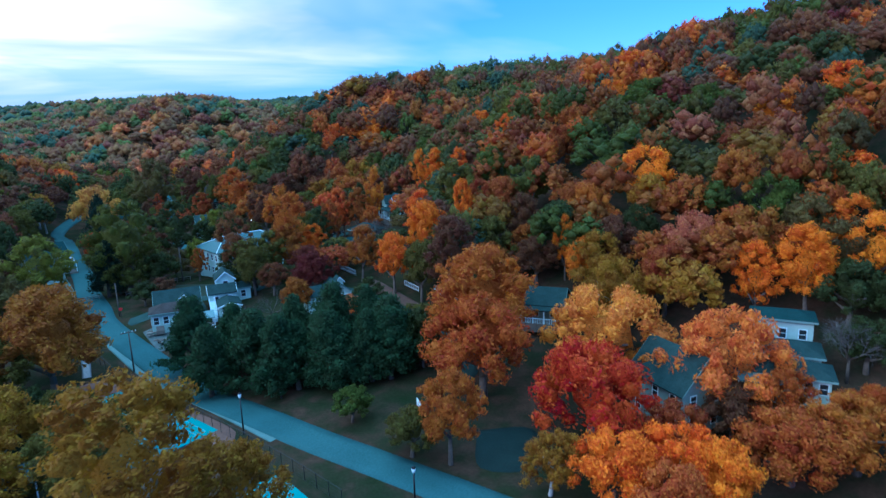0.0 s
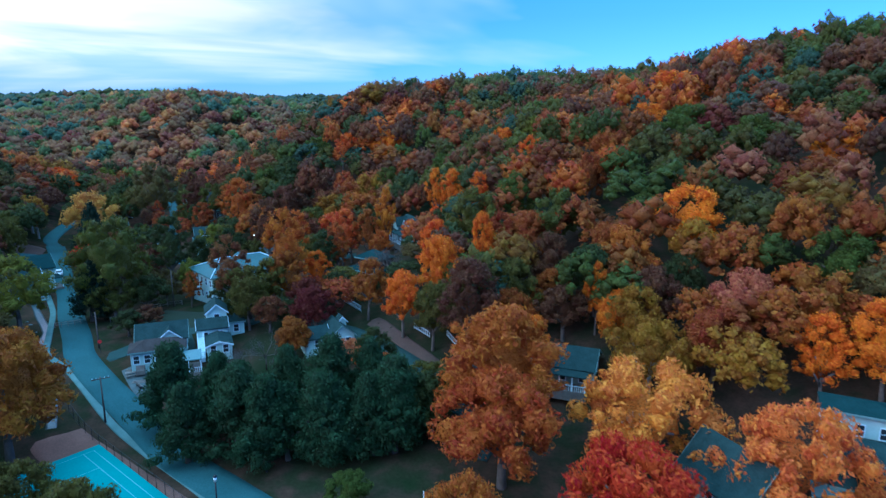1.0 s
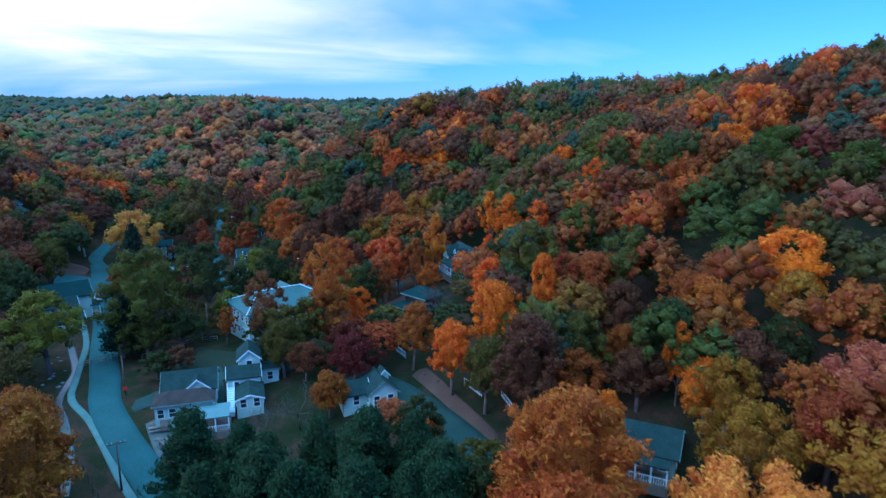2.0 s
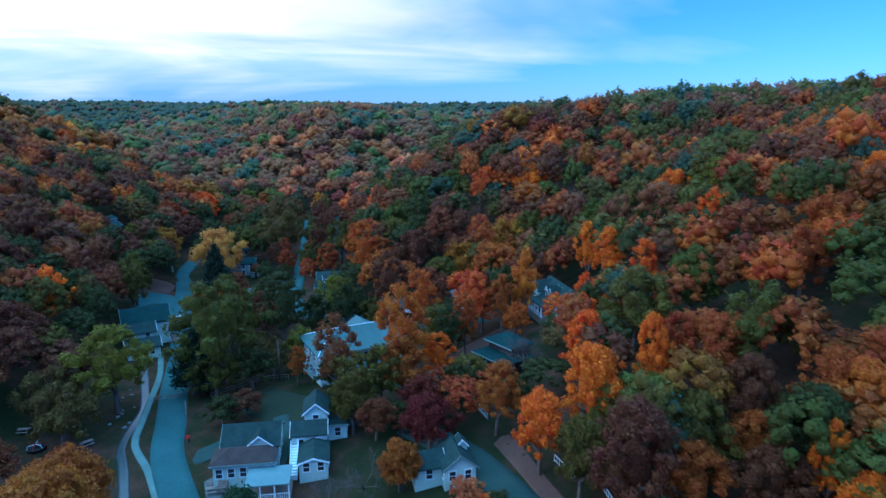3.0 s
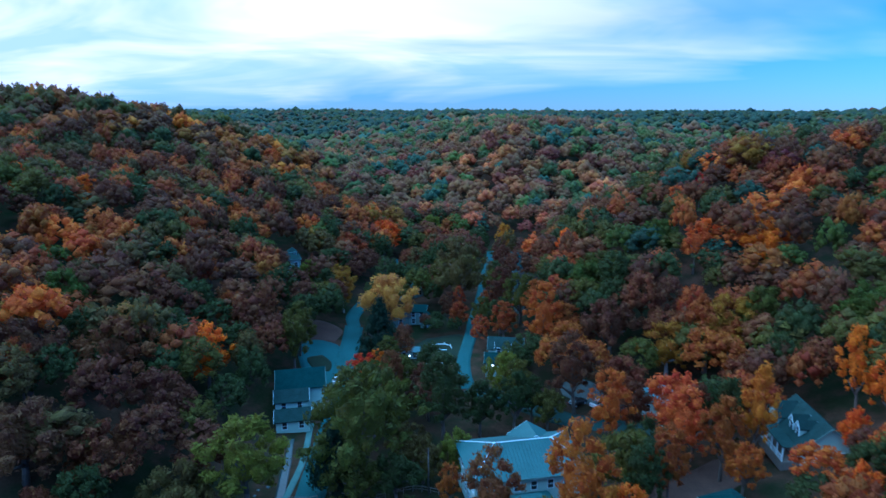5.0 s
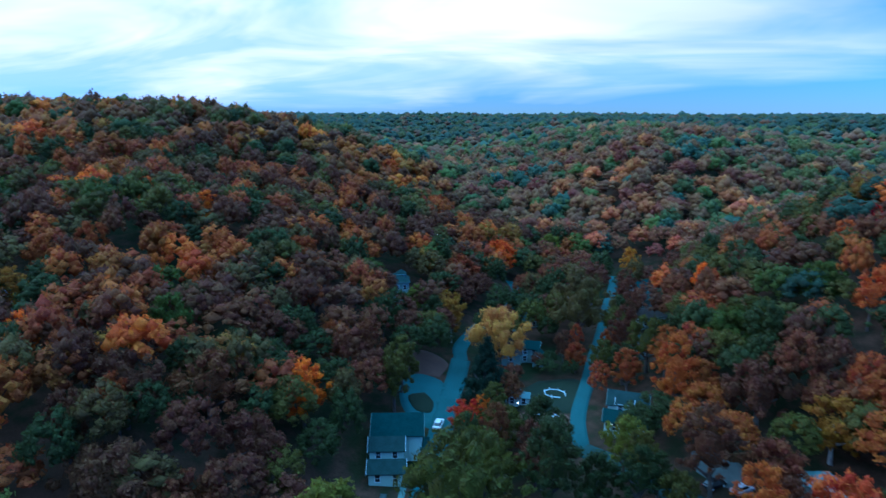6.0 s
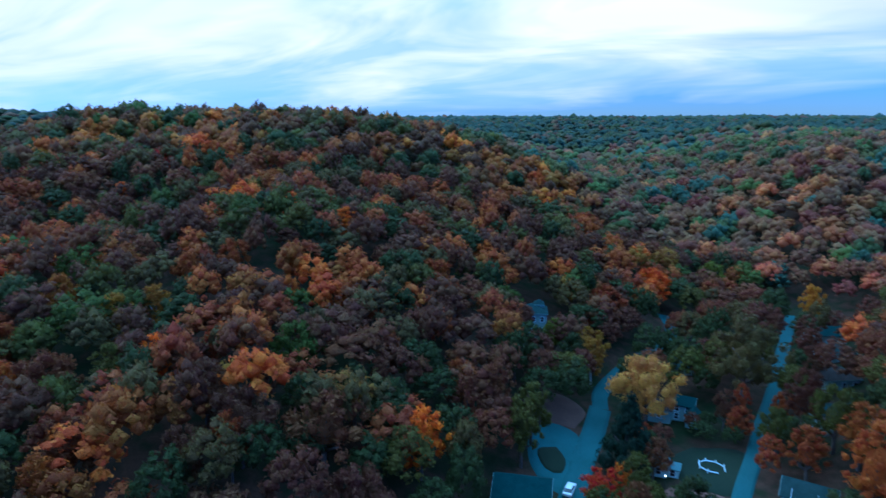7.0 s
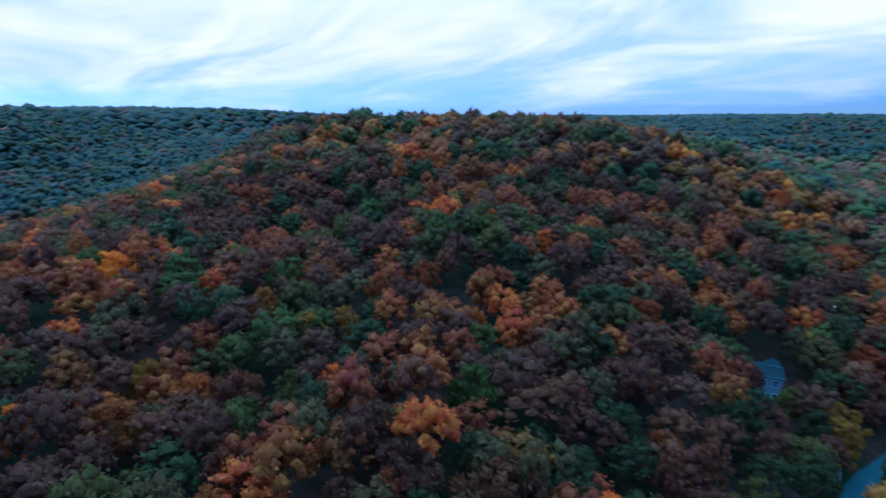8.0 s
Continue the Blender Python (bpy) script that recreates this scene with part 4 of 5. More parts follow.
plant("pine", [
    (-44.5, 100.5, 14.2, 6.4), (-32.0, 94.0, 13.4, 6.5), (-20.0, 101.5, 14.0, 6.3), (-9.5, 95.5, 12.6, 6.4), (-19.0, 91.5, 13.0, 6.3),
    (-26.0, 101.5, 12.4, 5.0), (-37.0, 101.5, 12.2, 5.4), (-13.5, 101.5, 12.2, 4.8), (-27.0, 91.0, 13.0, 5.8), (-12.5, 91.5, 12.2, 5.0),
    (-38.0, 91.5, 12.4, 5.0), (-17.5, 90.6, 12.4, 5.5), (-9.5, 91.8, 12.0, 5.3), (-24.0, 91.0, 11.6, 4.8), (-33.0, 99.0, 11.5, 4.8)])
plant("rustgold", [
    (-61.0, 89.0, 20, 8.5), (-68.0, 99.0, 15, 6.5), (-18.9, 132.9, 13, 3.7), (34.5, 164.6, 14, 6.8), (-30.5, 119.5, 7.5, 3.2),
    (-128.4, 91.1, 13, 3.5), (-189.6, 96.6, 13, 4.6), (-266.3, 170.7, 12, 6.7), (-185.6, 148.2, 13, 4.3), (-176.6, 163.2, 13, 4.9),
    (-151.7, 72.4, 13, 6.0), (53.0, 104.0, 14, 6.0)])
plant("oak", [
    (-77.0, 146.0, 22.5, 10.0), (-84.0, 161.0, 13.5, 7.0), (-74.0, 140.0, 9, 4.6), (19.3, 140.3, 15, 6.9), (-23.7, 216.4, 15, 5.5),
    (-63.6, 230.4, 13, 6.5)])
plant("conifer", [
    (-79.5, 140.5, 14, 5.4), (-106.5, 187.5, 18.5, 6.2)])
plant("dkgreen", [
    (-69.0, 144.5, 9, 4.5), (-72.5, 164.5, 19.5, 5.6), (-58.9, 79.5, 8, 4.2), (-24.0, 176.0, 15, 2.6), (36.2, 117.1, 12, 3.8),
    (-139.5, 205.4, 13, 4.9), (-141.7, 188.0, 13, 6.1), (-134.6, 141.9, 13, 4.7), (59.0, 88.0, 11, 5.5), (70.0, 92.0, 13, 6.0),
    (56.0, 79.0, 8, 4.5), (23.0, 122.0, 13, 5.5), (-4.5, 95.0, 10, 4.0), (-66.0, 130.0, 5.5, 3.8), (-51.0, 141.5, 8, 3.4)])
plant("green", [
    (-14.0, 79.6, 5.2, 3.2), (58.8, 111.8, 14, 6.2), (64.4, 157.3, 13, 7.5), (55.4, 172.2, 13, 8.8),
    (-1.3, 210.1, 14, 7.1), (-5.5, 213.0, 14, 6.1), (11.4, 157.1, 14, 5.7), (-149.8, 136.7, 13, 6.3), (-53.1, 244.3, 13, 5.4),
    (-66.1, 225.8, 13, 6.4), (-104.7, 402.0, 13, 9.0), (-161.5, 201.7, 13, 5.6), (-201.4, 99.4, 13, 4.5)])
plant("rustmauve", [
    (-48.0, 139.0, 17, 4.2), (-45.0, 188.0, 13, 5.5), (-125.2, 131.5, 14, 8.4), (-104.5, 116.6, 13, 7.1), (-101.5, 190.4, 9, 4.0),
    (-158.1, 92.2, 13, 6.3), (-268.1, 77.2, 13, 9.4), (-256.4, 142.8, 13, 8.0), (-135.0, 93.3, 13, 5.4)])
plant("olive", [
    (-29.0, 48.5, 22.5, 7.0), (-21.5, 55.0, 12, 4.5), (10.5, 62.1, 8, 3.5), (27.1, 109.5, 13, 4.6), (27.4, 102.3, 12, 5.8),
    (-40.6, 205.5, 13, 5.5), (-136.5, 209.4, 14, 4.1), (-29.5, 213.9, 14, 7.0), (-141.1, 213.3, 13, 4.8), (-176.2, 113.6, 13, 3.9),
    (-175.3, 105.2, 13, 5.1), (-164.5, 75.2, 13, 4.1)])
plant("crimsondark", [
    (-28.5, 128.5, 9.5, 4.6), (-31.5, 134.0, 9, 4.0)])
plant("olivegreen", [
    (-43.5, 136.0, 11.5, 5.0), (-5.3, 70.5, 6.5, 3.8), (8.9, 123.0, 13, 4.9), (1.9, 150.1, 16, 7.3), (-154.3, 102.7, 13, 3.4),
    (66.0, 84.0, 12, 5.5)])
plant("rust", [
    (36.7, 102.3, 13, 5.9), (64.3, 102.7, 14, 2.7), (28.4, 156.4, 14, 4.7), (8.0, 138.3, 14, 3.5),
    (-63.7, 206.7, 13, 3.9), (-156.1, 235.8, 14, 6.4), (-33.5, 209.1, 15, 7.6), (12.4, 136.7, 14, 5.3), (26.5, 128.3, 13, 5.1),
    (-174.4, 185.3, 13, 6.8), (-125.2, 116.0, 13, 3.2), (-135.3, 167.9, 13, 4.1), (-222.3, 293.2, 13, 9.0), (-190.3, 123.5, 13, 4.3),
    (-152.8, 120.0, 12, 2.3), (-162.9, 159.9, 13, 4.0), (-146.0, 156.5, 13, 2.9), (-173.3, 85.4, 13, 4.5), (-226.9, 99.8, 13, 5.3),
    (-255.9, 228.0, 12, 7.0), (-153.4, 230.6, 13, 5.9)])
plant("rust", [
    (-292.9, 202.3, 12, 4.9), (-192.6, 135.3, 13, 4.4), (-238.9, 74.7, 13, 5.3), (-278.6, 32.6, 12, 6.6)])
plant("rustorange", [
    (5.0, 94.0, 20, 8.5), (-0.5, 68.5, 12, 4.2), (-37.5, 144.5, 21, 5.0), (-69.0, 203.0, 20, 5.0), (-43.0, 174.0, 17, 4.2),
    (-20.4, 164.6, 9, 3.0), (2.2, 104.2, 12, 4.6), (-218.3, 285.5, 13, 8.0), (-186.7, 212.8, 13, 5.0), (-170.8, 143.2, 13, 3.1),
    (-164.5, 152.0, 13, 3.3), (-158.5, 85.7, 13, 5.2), (29.0, 124.0, 14, 5.5)])
plant("crimson", [
    (17.3, 72.5, 13.5, 8.0), (-48.6, 274.2, 12, 2.6), (-100.8, 175.3, 9, 3.8), (-316.5, 142.1, 12, 6.5)])
plant("gold", [
    (23.0, 89.0, 15, 9.5), (37.5, 78.0, 14.5, 8.0)])
plant("palegold", [
    (-116.0, 205.0, 17.5, 8.2)])
plant("yellowgreen", [
    (-87.3, 129.6, 16.5, 7.2), (-69.0, 183.0, 13, 4.6), (-63.5, 154.0, 10, 3.4), (21.1, 207.1, 14, 5.5), (-168.3, 305.4, 14, 5.8), (-217.1, 195.6, 12, 4.3),
    (-148.3, 207.4, 12, 3.4)])
plant("orange", [
    (-32.3, 148.8, 11, 3.4), (61.3, 205.4, 15, 10.5), (47.3, 178.7, 14, 4.9),
    (22.5, 117.1, 13, 2.1), (75.6, 144.4, 12, 5.1), (90.5, 144.9, 13, 6.1), (64.7, 98.7, 14, 4.2), (-11.2, 124.6, 13, 4.6),
    (-4.0, 130.7, 16, 5.4), (4.1, 133.6, 17, 3.2), (12.7, 211.0, 14, 6.0), (-2.6, 180.3, 15, 4.0), (3.5, 164.9, 15, 3.3),
    (17.7, 181.8, 14, 4.1), (-164.6, 266.0, 14, 7.6), (-29.1, 244.4, 13, 5.6), (-85.3, 258.3, 13, 2.7), (-5.9, 143.6, 14, 4.2),
    (11.4, 104.4, 14, 2.6), (-250.2, 249.4, 12, 4.6)])
plant("orange", [
    (-206.5, 173.6, 13, 4.0), (-101.5, 181.2, 8, 2.3), (-40.1, 241.6, 13, 3.7), (-26.5, 239.9, 13, 5.9), (-238.2, 286.6, 12, 5.2),
    (-281.8, 120.7, 12, 3.3), (-222.1, 162.4, 12, 3.5), (-258.0, 264.5, 12, 2.5), (25.0, 112.0, 11, 4.0)])
plant("oakbrown", [
    (-107.5, 229.0, 23, 8.6), (62.0, 95.0, 13, 6.0)])
plant("salmon", [
    (-34.0, 180.5, 15, 6.0), (-31.0, 171.5, 16, 4.2),     (-53.2, 265.9, 13, 3.8), (-42.7, 239.0, 14, 4.1), (-266.3, 304.1, 13, 6.3), (-389.7, 127.5, 12, 7.2)])
plant("yellow", [
    (-130.0, 305.0, 15, 4.0), (-20.4, 173.2, 18.5, 2.9)])
plant("maroon", [
    (34.9, 71.7, 8, 5.0), (-91.3, 225.1, 16, 4.1), (64.0, 76.0, 9, 5.0), (17.0, 117.0, 10, 4.5)])
plant("bright", [
    (42.3, 130.1, 16, 5.8), (55.0, 92.2, 16, 4.4), (48.6, 95.1, 14, 3.4), (63.7, 90.4, 15, 4.0), (-121.4, 683.9, 12, 9.2),
    (-120.7, 148.6, 15, 5.3), (-83.9, 254.9, 14, 3.1), (-243.8, 153.0, 13, 5.5), (-152.1, 110.0, 13, 3.4), (-233.6, 34.6, 13, 7.3),
    (-205.9, 60.2, 13, 6.8), (-149.3, 59.4, 13, 3.3)])
plant("salmonpale", [
    (43.5, 108.0, 13, 6.8)])
plant("mauve", [
    (65.3, 119.0, 13, 4.2), (1.3, 115.6, 18.5, 5.7), (-53.8, 207.2, 15, 7.7), (-54.0, 185.6, 18, 5.6), (-40.4, 180.6, 12, 3.3), (16.2, 128.3, 13, 4.1),
    (-128.5, 118.4, 14, 7.1), (-111.6, 131.0, 13, 6.8), (-139.1, 115.7, 13, 5.9), (-112.7, 109.6, 13, 8.8), (-278.4, 108.7, 13, 6.5),
    (-125.5, 108.6, 13, 4.1), (-140.7, 126.7, 13, 3.6), (-157.4, 178.3, 13, 5.4), (31.0, 115.0, 12, 5.0), (-63.5, 133.5, 5, 3.6)])


plant("bright", [(17.0, 60.1, 9, 5.4), (24.2, 60.9, 9, 5.6), (27.5, 58.2, 9, 4.5)])
plant("rustorange", [(4.5, 84.5, 15.5, 8.2), (37.7, 63.1, 9, 6.5), (44.9, 62.9, 9, 6.7)])
plant("orange", [(-6.7, 189.8, 16, 3.6), (-7.2, 157.2, 10.5, 3.6), (-7.0, 176.0, 8, 2.6)])
plant("olivegreen", [(-36.5, 160.5, 12, 5.6), (-42.0, 130.5, 10.5, 3.4)])
plant("rustmauve", [(-37.7, 129.5, 7.5, 3.2)])
plant("rustgold", [(-36.2, 139.5, 13, 4.2)])
plant("dkgreen", [(-45.8, 134.0, 6, 3.0), (-33.8, 131.5, 5.5, 3.0), (-27.0, 141.5, 8, 3.6)])
plant("olivegreen", [(-40.0, 138.5, 12, 4.4)])
plant("rustgold", [(-60.3, 146.5, 8.5, 2.4)])
plant("salmonpale", [(-19.6, 117.4, 4.6, 2.2), (-21.2, 118.4, 4.2, 1.9)])
plant("salmon", [(-16.8, 115.0, 4.6, 2.2)])
plant("rustgold", [(-30.2, 119.8, 8, 3.2)])
plant("rustorange", [(-13.6, 112.6, 4.4, 2.2)])
plant("maroon", [(-101.5, 247.5, 15, 3.8), (-97.5, 238.0, 12, 3.0)])
plant("mauve", [(-110.0, 262.0, 14, 4.0)])


def bare_tree(x, y, h, r, seed):
    """A grey, almost leafless tree: a trunk that forks again and again into thin twigs."""
    rng = np.random.default_rng(seed)
    o = new("tree")
    o.matrix_basis = pose(x, y, ground_at(x, y) - 0.05)
    tagged(o, "bare grey tree with dense leafless twigs", "tree", "autumn trees")
    wood, twig = [], []

    def grow_limb(p, way, length, thick, level):
        q = p + way * length
        (wood if level < 2 else twig).append(tube(p, q, thick, thick * 0.6, 6 if level < 2 else 3))
        if level == 5:
            return
        for _ in range(4 if level else 5):
            d = (way + Vector(rng.normal(0, 0.55, 3)) + Vector((0, 0, 0.12))).normalized()
            grow_limb(p + way * length * rng.uniform(0.6, 1.0), d, length * rng.uniform(0.55, 0.8), thick * 0.5, level + 1)
    grow_limb(Vector((0, 0, 0)), Vector((0, 0, 1)), h * 0.34, r * 0.045, 0)
    part("trunk", merge(*wood), BARK, o, smooth=True)
    part("twig_crown", merge(*twig), TWIG, o, "dense grey twigs")
    HERO.append((x, y, r))


bare_tree(53.1, 78.4, 12.0, 6.0, 3)
bare_tree(-16.1, 147.7, 11.0, 5.0, 4)
bare_tree(-39.1, 114.2, 8.0, 3.0, 7)
bare_tree(-34.6, 116.6, 8.5, 3.2, 8)

WILD = []  # trees that grow into one another: kind, x, y, height, radius


def thicket(seed, n, cx, cy, reach, kinds, size=(11, 4.5), wild=False):
    """More single trees of the village, scattered in a round plot clear of roads, houses and other trees."""
    rng = np.random.default_rng(seed)
    done = 0
    for _ in range(n * 12):
        a, d = rng.uniform(0, 2 * math.pi), reach * math.sqrt(rng.uniform())
        x, y = cx + d * math.cos(a), cy + d * math.sin(a)
        r = size[1] * rng.uniform(0.75, 1.25)
        if any(math.hypot(x - q[0], y - q[1]) < 0.6 * (r + q[2]) for q in HERO) or any(math.hypot(x - q[0], y - q[1]) < q[2] * 0.75 + 0.6 * r for q in CLEAR):
            continue
        if any(np.hypot(line[:, 0] - x, line[:, 1] - y).min() < half + 0.55 * r for line, half in ROAD_LINES):
            continue
        kind, h = kinds[int(rng.integers(len(kinds)))], size[0] * rng.uniform(0.8, 1.25)
        if wild:
            WILD.append((kind, x, y, h, r))
            HERO.append((x, y, r))
        else:
            plant(kind, [(x, y, h, r)])
        done += 1
        if done == n:
            return


DARK = ("dkgreen", "olivegreen", "oakbrown", "rustmauve", "dkgreen", "mauve")
MIXED = ("rust", "mauve", "olivegreen", "rustmauve", "dkgreen", "rustgold", "oak")
thicket(1, 9, -114, 133, 20, DARK, (13, 5.0), wild=True)
thicket(2, 6, -92, 113, 15, DARK, (10, 4.5))
thicket(3, 4, -80, 88, 12, DARK, (11, 5))
thicket(4, 9, -142, 214, 20, DARK, (14, 5), wild=True)
thicket(5, 6, -118, 228, 14, MIXED, (12, 4.5), wild=True)
thicket(6, 7, -124, 258, 18, DARK, (13, 4.8), wild=True)
thicket(7, 5, -84, 216, 10, MIXED, (13, 4.2))
thicket(8, 5, -66, 200, 12, ("mauve", "dkgreen", "rustgold"), (12, 4.5), wild=True)
thicket(9, 8, -45, 202, 16, MIXED, (14, 5), wild=True)
thicket(10, 5, -28, 165, 12, ("mauve", "dkgreen", "rust"), (12, 4.2))
thicket(12, 4, -4, 105, 10, ("olivegreen", "dkgreen"), (10, 4.2))
thicket(13, 6, 6, 120, 12, MIXED, (11, 4.5))
thicket(14, 5, -100, 282, 14, DARK, (13, 4.8), wild=True)
thicket(15, 6, -146, 285, 16, DARK, (14, 5), wild=True)
thicket(16, 5, 22, 62, 10, ("rustorange", "rust", "salmon"), (7, 4.2))
thicket(17, 4, -30, 96, 7, ("pine", "pine"), (13, 4.5))
thicket(18, 4, 50, 66, 12, ("rust", "rustorange", "olivegreen"), (7, 4.5))
thicket(19, 3, -72, 150, 7, ("dkgreen", "oakbrown"), (8, 3.5))
thicket(20, 5, -97, 220, 8, ("rust", "mauve", "dkgreen"), (9, 3))
thicket(21, 6, -106, 238, 10, MIXED, (12, 4), wild=True)
thicket(23, 5, -96, 172, 8, ("dkgreen", "oak", "rustmauve"), (11, 4))
thicket(24, 5, -120, 222, 9, DARK, (12, 4), wild=True)
thicket(25, 6, -88, 244, 10, MIXED, (13, 4.4), wild=True)
thicket(26, 6, -112, 280, 10, DARK, (13, 4.4), wild=True)
thicket(27, 6, -136, 250, 10, DARK, (13, 4.4), wild=True)
thicket(28, 4, -84, 176, 7, ("dkgreen", "mauve"), (11, 4))
thicket(29, 5, -62, 176, 8, ("dkgreen", "olivegreen", "dkgreen"), (11, 3.8))
thicket(30, 6, -20, 190, 12, MIXED, (14, 4.8), wild=True)
thicket(31, 7, -72, 226, 14, MIXED, (14, 5), wild=True)
thicket(32, 4, -126, 172, 8, DARK, (13, 4.6))
thicket(33, 5, -133, 195, 10, DARK, (13, 4.2), wild=True)
thicket(34, 12, 42, 106, 18, ("rust", "olive", "rustgold", "orange", "oakbrown"), (14, 5.2), wild=True)
thicket(35, 9, 66, 100, 16, ("rust", "olivegreen", "orange", "mauve", "green"), (14, 5.2), wild=True)
thicket(36, 9, 72, 78, 14, ("olivegreen", "dkgreen", "rust"), (11, 4.8), wild=True)
thicket(37, 8, 26, 118, 12, ("rust", "olive", "rustorange"), (14, 5), wild=True)
thicket(38, 5, -50, 68, 10, ("olive", "olivegreen"), (10, 5.5))
thicket(39, 4, -68, 76, 10, DARK, (11, 5.5))
thicket(40, 6, -106, 226, 9, ("oakbrown", "dkgreen", "mauve"), (12, 4), wild=True)
thicket(42, 6, -58, 206, 12, ("olivegreen", "rust", "dkgreen"), (14, 5), wild=True)
thicket(44, 8, -9, 150, 10, ("dkgreen", "olivegreen", "oakbrown"), (7, 3.6), wild=True)
thicket(45, 6, -24, 142, 9, ("dkgreen", "rust", "olivegreen"), (7, 3.4), wild=True)
thicket(46, 6, -8, 165, 9, ("dkgreen", "rustorange", "mauve"), (8, 3.4), wild=True)
thicket(47, 8, -128, 160, 16, DARK, (13, 5), wild=True)
thicket(48, 10, -112, 118, 16, DARK, (12, 5), wild=True)
thicket(49, 8, -126, 240, 12, ("mauve", "dkgreen", "oakbrown"), (10, 4), wild=True)
thicket(50, 9, -100, 205, 16, ("mauve", "rust", "dkgreen"), (6, 2.6), wild=True)
thicket(43, 6, -150, 232, 14, DARK, (14, 5), wild=True)


# ---------------------------------------------------------------- street furniture
def street_lamp(x, y, h, label):
    o = root("street_lamp", x, y, 0, label, "street lamp")
    part("pole", merge(tube((0, 0, -0.2), (0, 0, 0.5), 0.16, 0.13, 8), tube((0, 0, 0.5), (0, 0, h - 0.5), 0.11, 0.09, 8)), IRON, o, smooth=True)
    part("lantern", merge(tube((0, 0, h - 0.5), (0, 0, h), 0.16, 0.24, 8), tube((0, 0, h), (0, 0, h + 0.08), 0.24, 0.2, 8)), TRIM, o, "pale frosted lantern", True)
    part("cap", tube((0, 0, h + 0.08), (0, 0, h + 0.32), 0.27, 0.04, 8), IRON, o, smooth=True)


def utility_pole(x, y, h, rot, label, arm=True):
    o = root("utility_pole", x, y, rot, label, "utility pole")
    part("pole", tube((0, 0, -0.5), (0, 0, h), 0.15, 0.1, 8), BARK, o, smooth=True)
    if arm:
        part("crossarm", box((-1.25, -0.06, h - 0.42), (1.25, 0.06, h - 0.27)), BARK, o)
        for i in (-1.1, -0.55, 0.55, 1.1):
            part("insulator", tube((i, 0, h - 0.27), (i, 0, h - 0.1), 0.05, 0.035, 6), TRIM, o)


street_lamp(-28.8, 78.3, 5.9, "black iron street lamp with a pale lantern beside the road")
street_lamp(-26.2, 88.5, 1.2, "short pale bollard light at the road junction")
street_lamp(-108.8, 169.0, 4.2, "slim black street lamp beside the road")
street_lamp(-4.5, 60.8, 4.6, "black street lamp on the road verge")
utility_pole(-55.2, 101.6, 7.6, 35, "wooden utility pole with a crossarm by the footpath")
utility_pole(-69.0, 124.6, 7.2, 0, "plain wooden pole beside the road", False)
utility_pole(-65.5, 148.8, 8.6, 0, "tall bare pole on the lawn by the hall", False)
utility_pole(-100.0, 240.0, 8.0, 60, "wooden utility pole with a crossarm beside the street")

sg = root("stop_sign", -67.4, 122.4, 20, "red octagonal road sign on a steel post", "road sign")
part("post", tube((0, 0, -0.3), (0, 0, 2.6), 0.035, 0.035, 6), IRON, sg)
SIGN_RED = surface("sign_red", (0.42, 0.02, 0.02), (0.5, 0.03, 0.03), 2, 9, 0.5, 0.0)
part("panel", ([(0.38 * math.cos(math.pi / 8 + k * math.pi / 4), -0.045 + 0.03 * s, 2.3 + 0.38 * math.sin(math.pi / 8 + k * math.pi / 4)) for s in (0, 1) for k in range(8)],
               [tuple(range(8)), tuple(range(15, 7, -1))] + [(k + 8, (k + 1) % 8 + 8, (k + 1) % 8, k) for k in range(8)]), SIGN_RED, sg, "red octagonal panel")


def fence(label, pts, h, gap, mat, rails, post=0.04):
    """A run of fence: a post every gap metres, with rails or wires between them."""
    c = spline(pts, 0.5)
    d = np.concatenate([[0], np.cumsum(np.hypot(*np.diff(c, axis=0).T))])
    n = int(d[-1] / gap)
    at = np.stack([np.interp(np.arange(n + 1) * gap, d, c[:, k]) for k in (0, 1)], 1)
    z = height(at[:, 0], at[:, 1])
    o = new("fence")
    o.matrix_basis = pose(at[0][0], at[0][1], z[0])
    tagged(o, label, "fence")
    loc = [(a[0] - at[0][0], a[1] - at[0][1], b - z[0]) for a, b in zip(at, z)]
    for p in loc:
        part("post", tube((p[0], p[1], p[2] - 0.3), (p[0], p[1], p[2] + h), post, post, 6), mat, o)
    for r, k in rails:
        part("rail", merge(*[tube((p[0], p[1], p[2] + r * h), (q[0], q[1], q[2] + r * h), k, k, 5) for p, q in zip(loc, loc[1:])]), mat, o)


fence("dark chain-link fence between the courts and the road", [(-62, 103.5), (-57, 99), (-48, 92), (-38, 84.2), (-29, 76.4), (-20, 68.5), (-12, 61)], 1.9, 2.4, IRON, ((0.99, 0.025), (0.75, 0.008), (0.5, 0.008), (0.25, 0.008), (0.03, 0.012)))
fence("white porch balustrade beside the side road", [(-25.6, 143.6), (-21.0, 137.2)], 1.3, 0.6, TRIM, ((0.9, 0.05), (0.3, 0.05)), 0.05)
fence("white porch balustrade above the side road", [(-9.3, 127.2), (-6.0, 123.2)], 1.1, 0.6, TRIM, ((0.95, 0.06), (0.2, 0.05)), 0.05)
fence("white balustrade among the trees above the side road", [(-3.0, 123.2), (-0.2, 117.6)], 1.1, 0.6, TRIM, ((0.95, 0.06), (0.2, 0.05)), 0.05)
fence("grey wooden rail fence by the stream", [(-84.5, 135.5), (-81.5, 137.5), (-80.5, 139)], 1.1, 1.2, WOOD, ((0.95, 0.06), (0.55, 0.05)), 0.07)
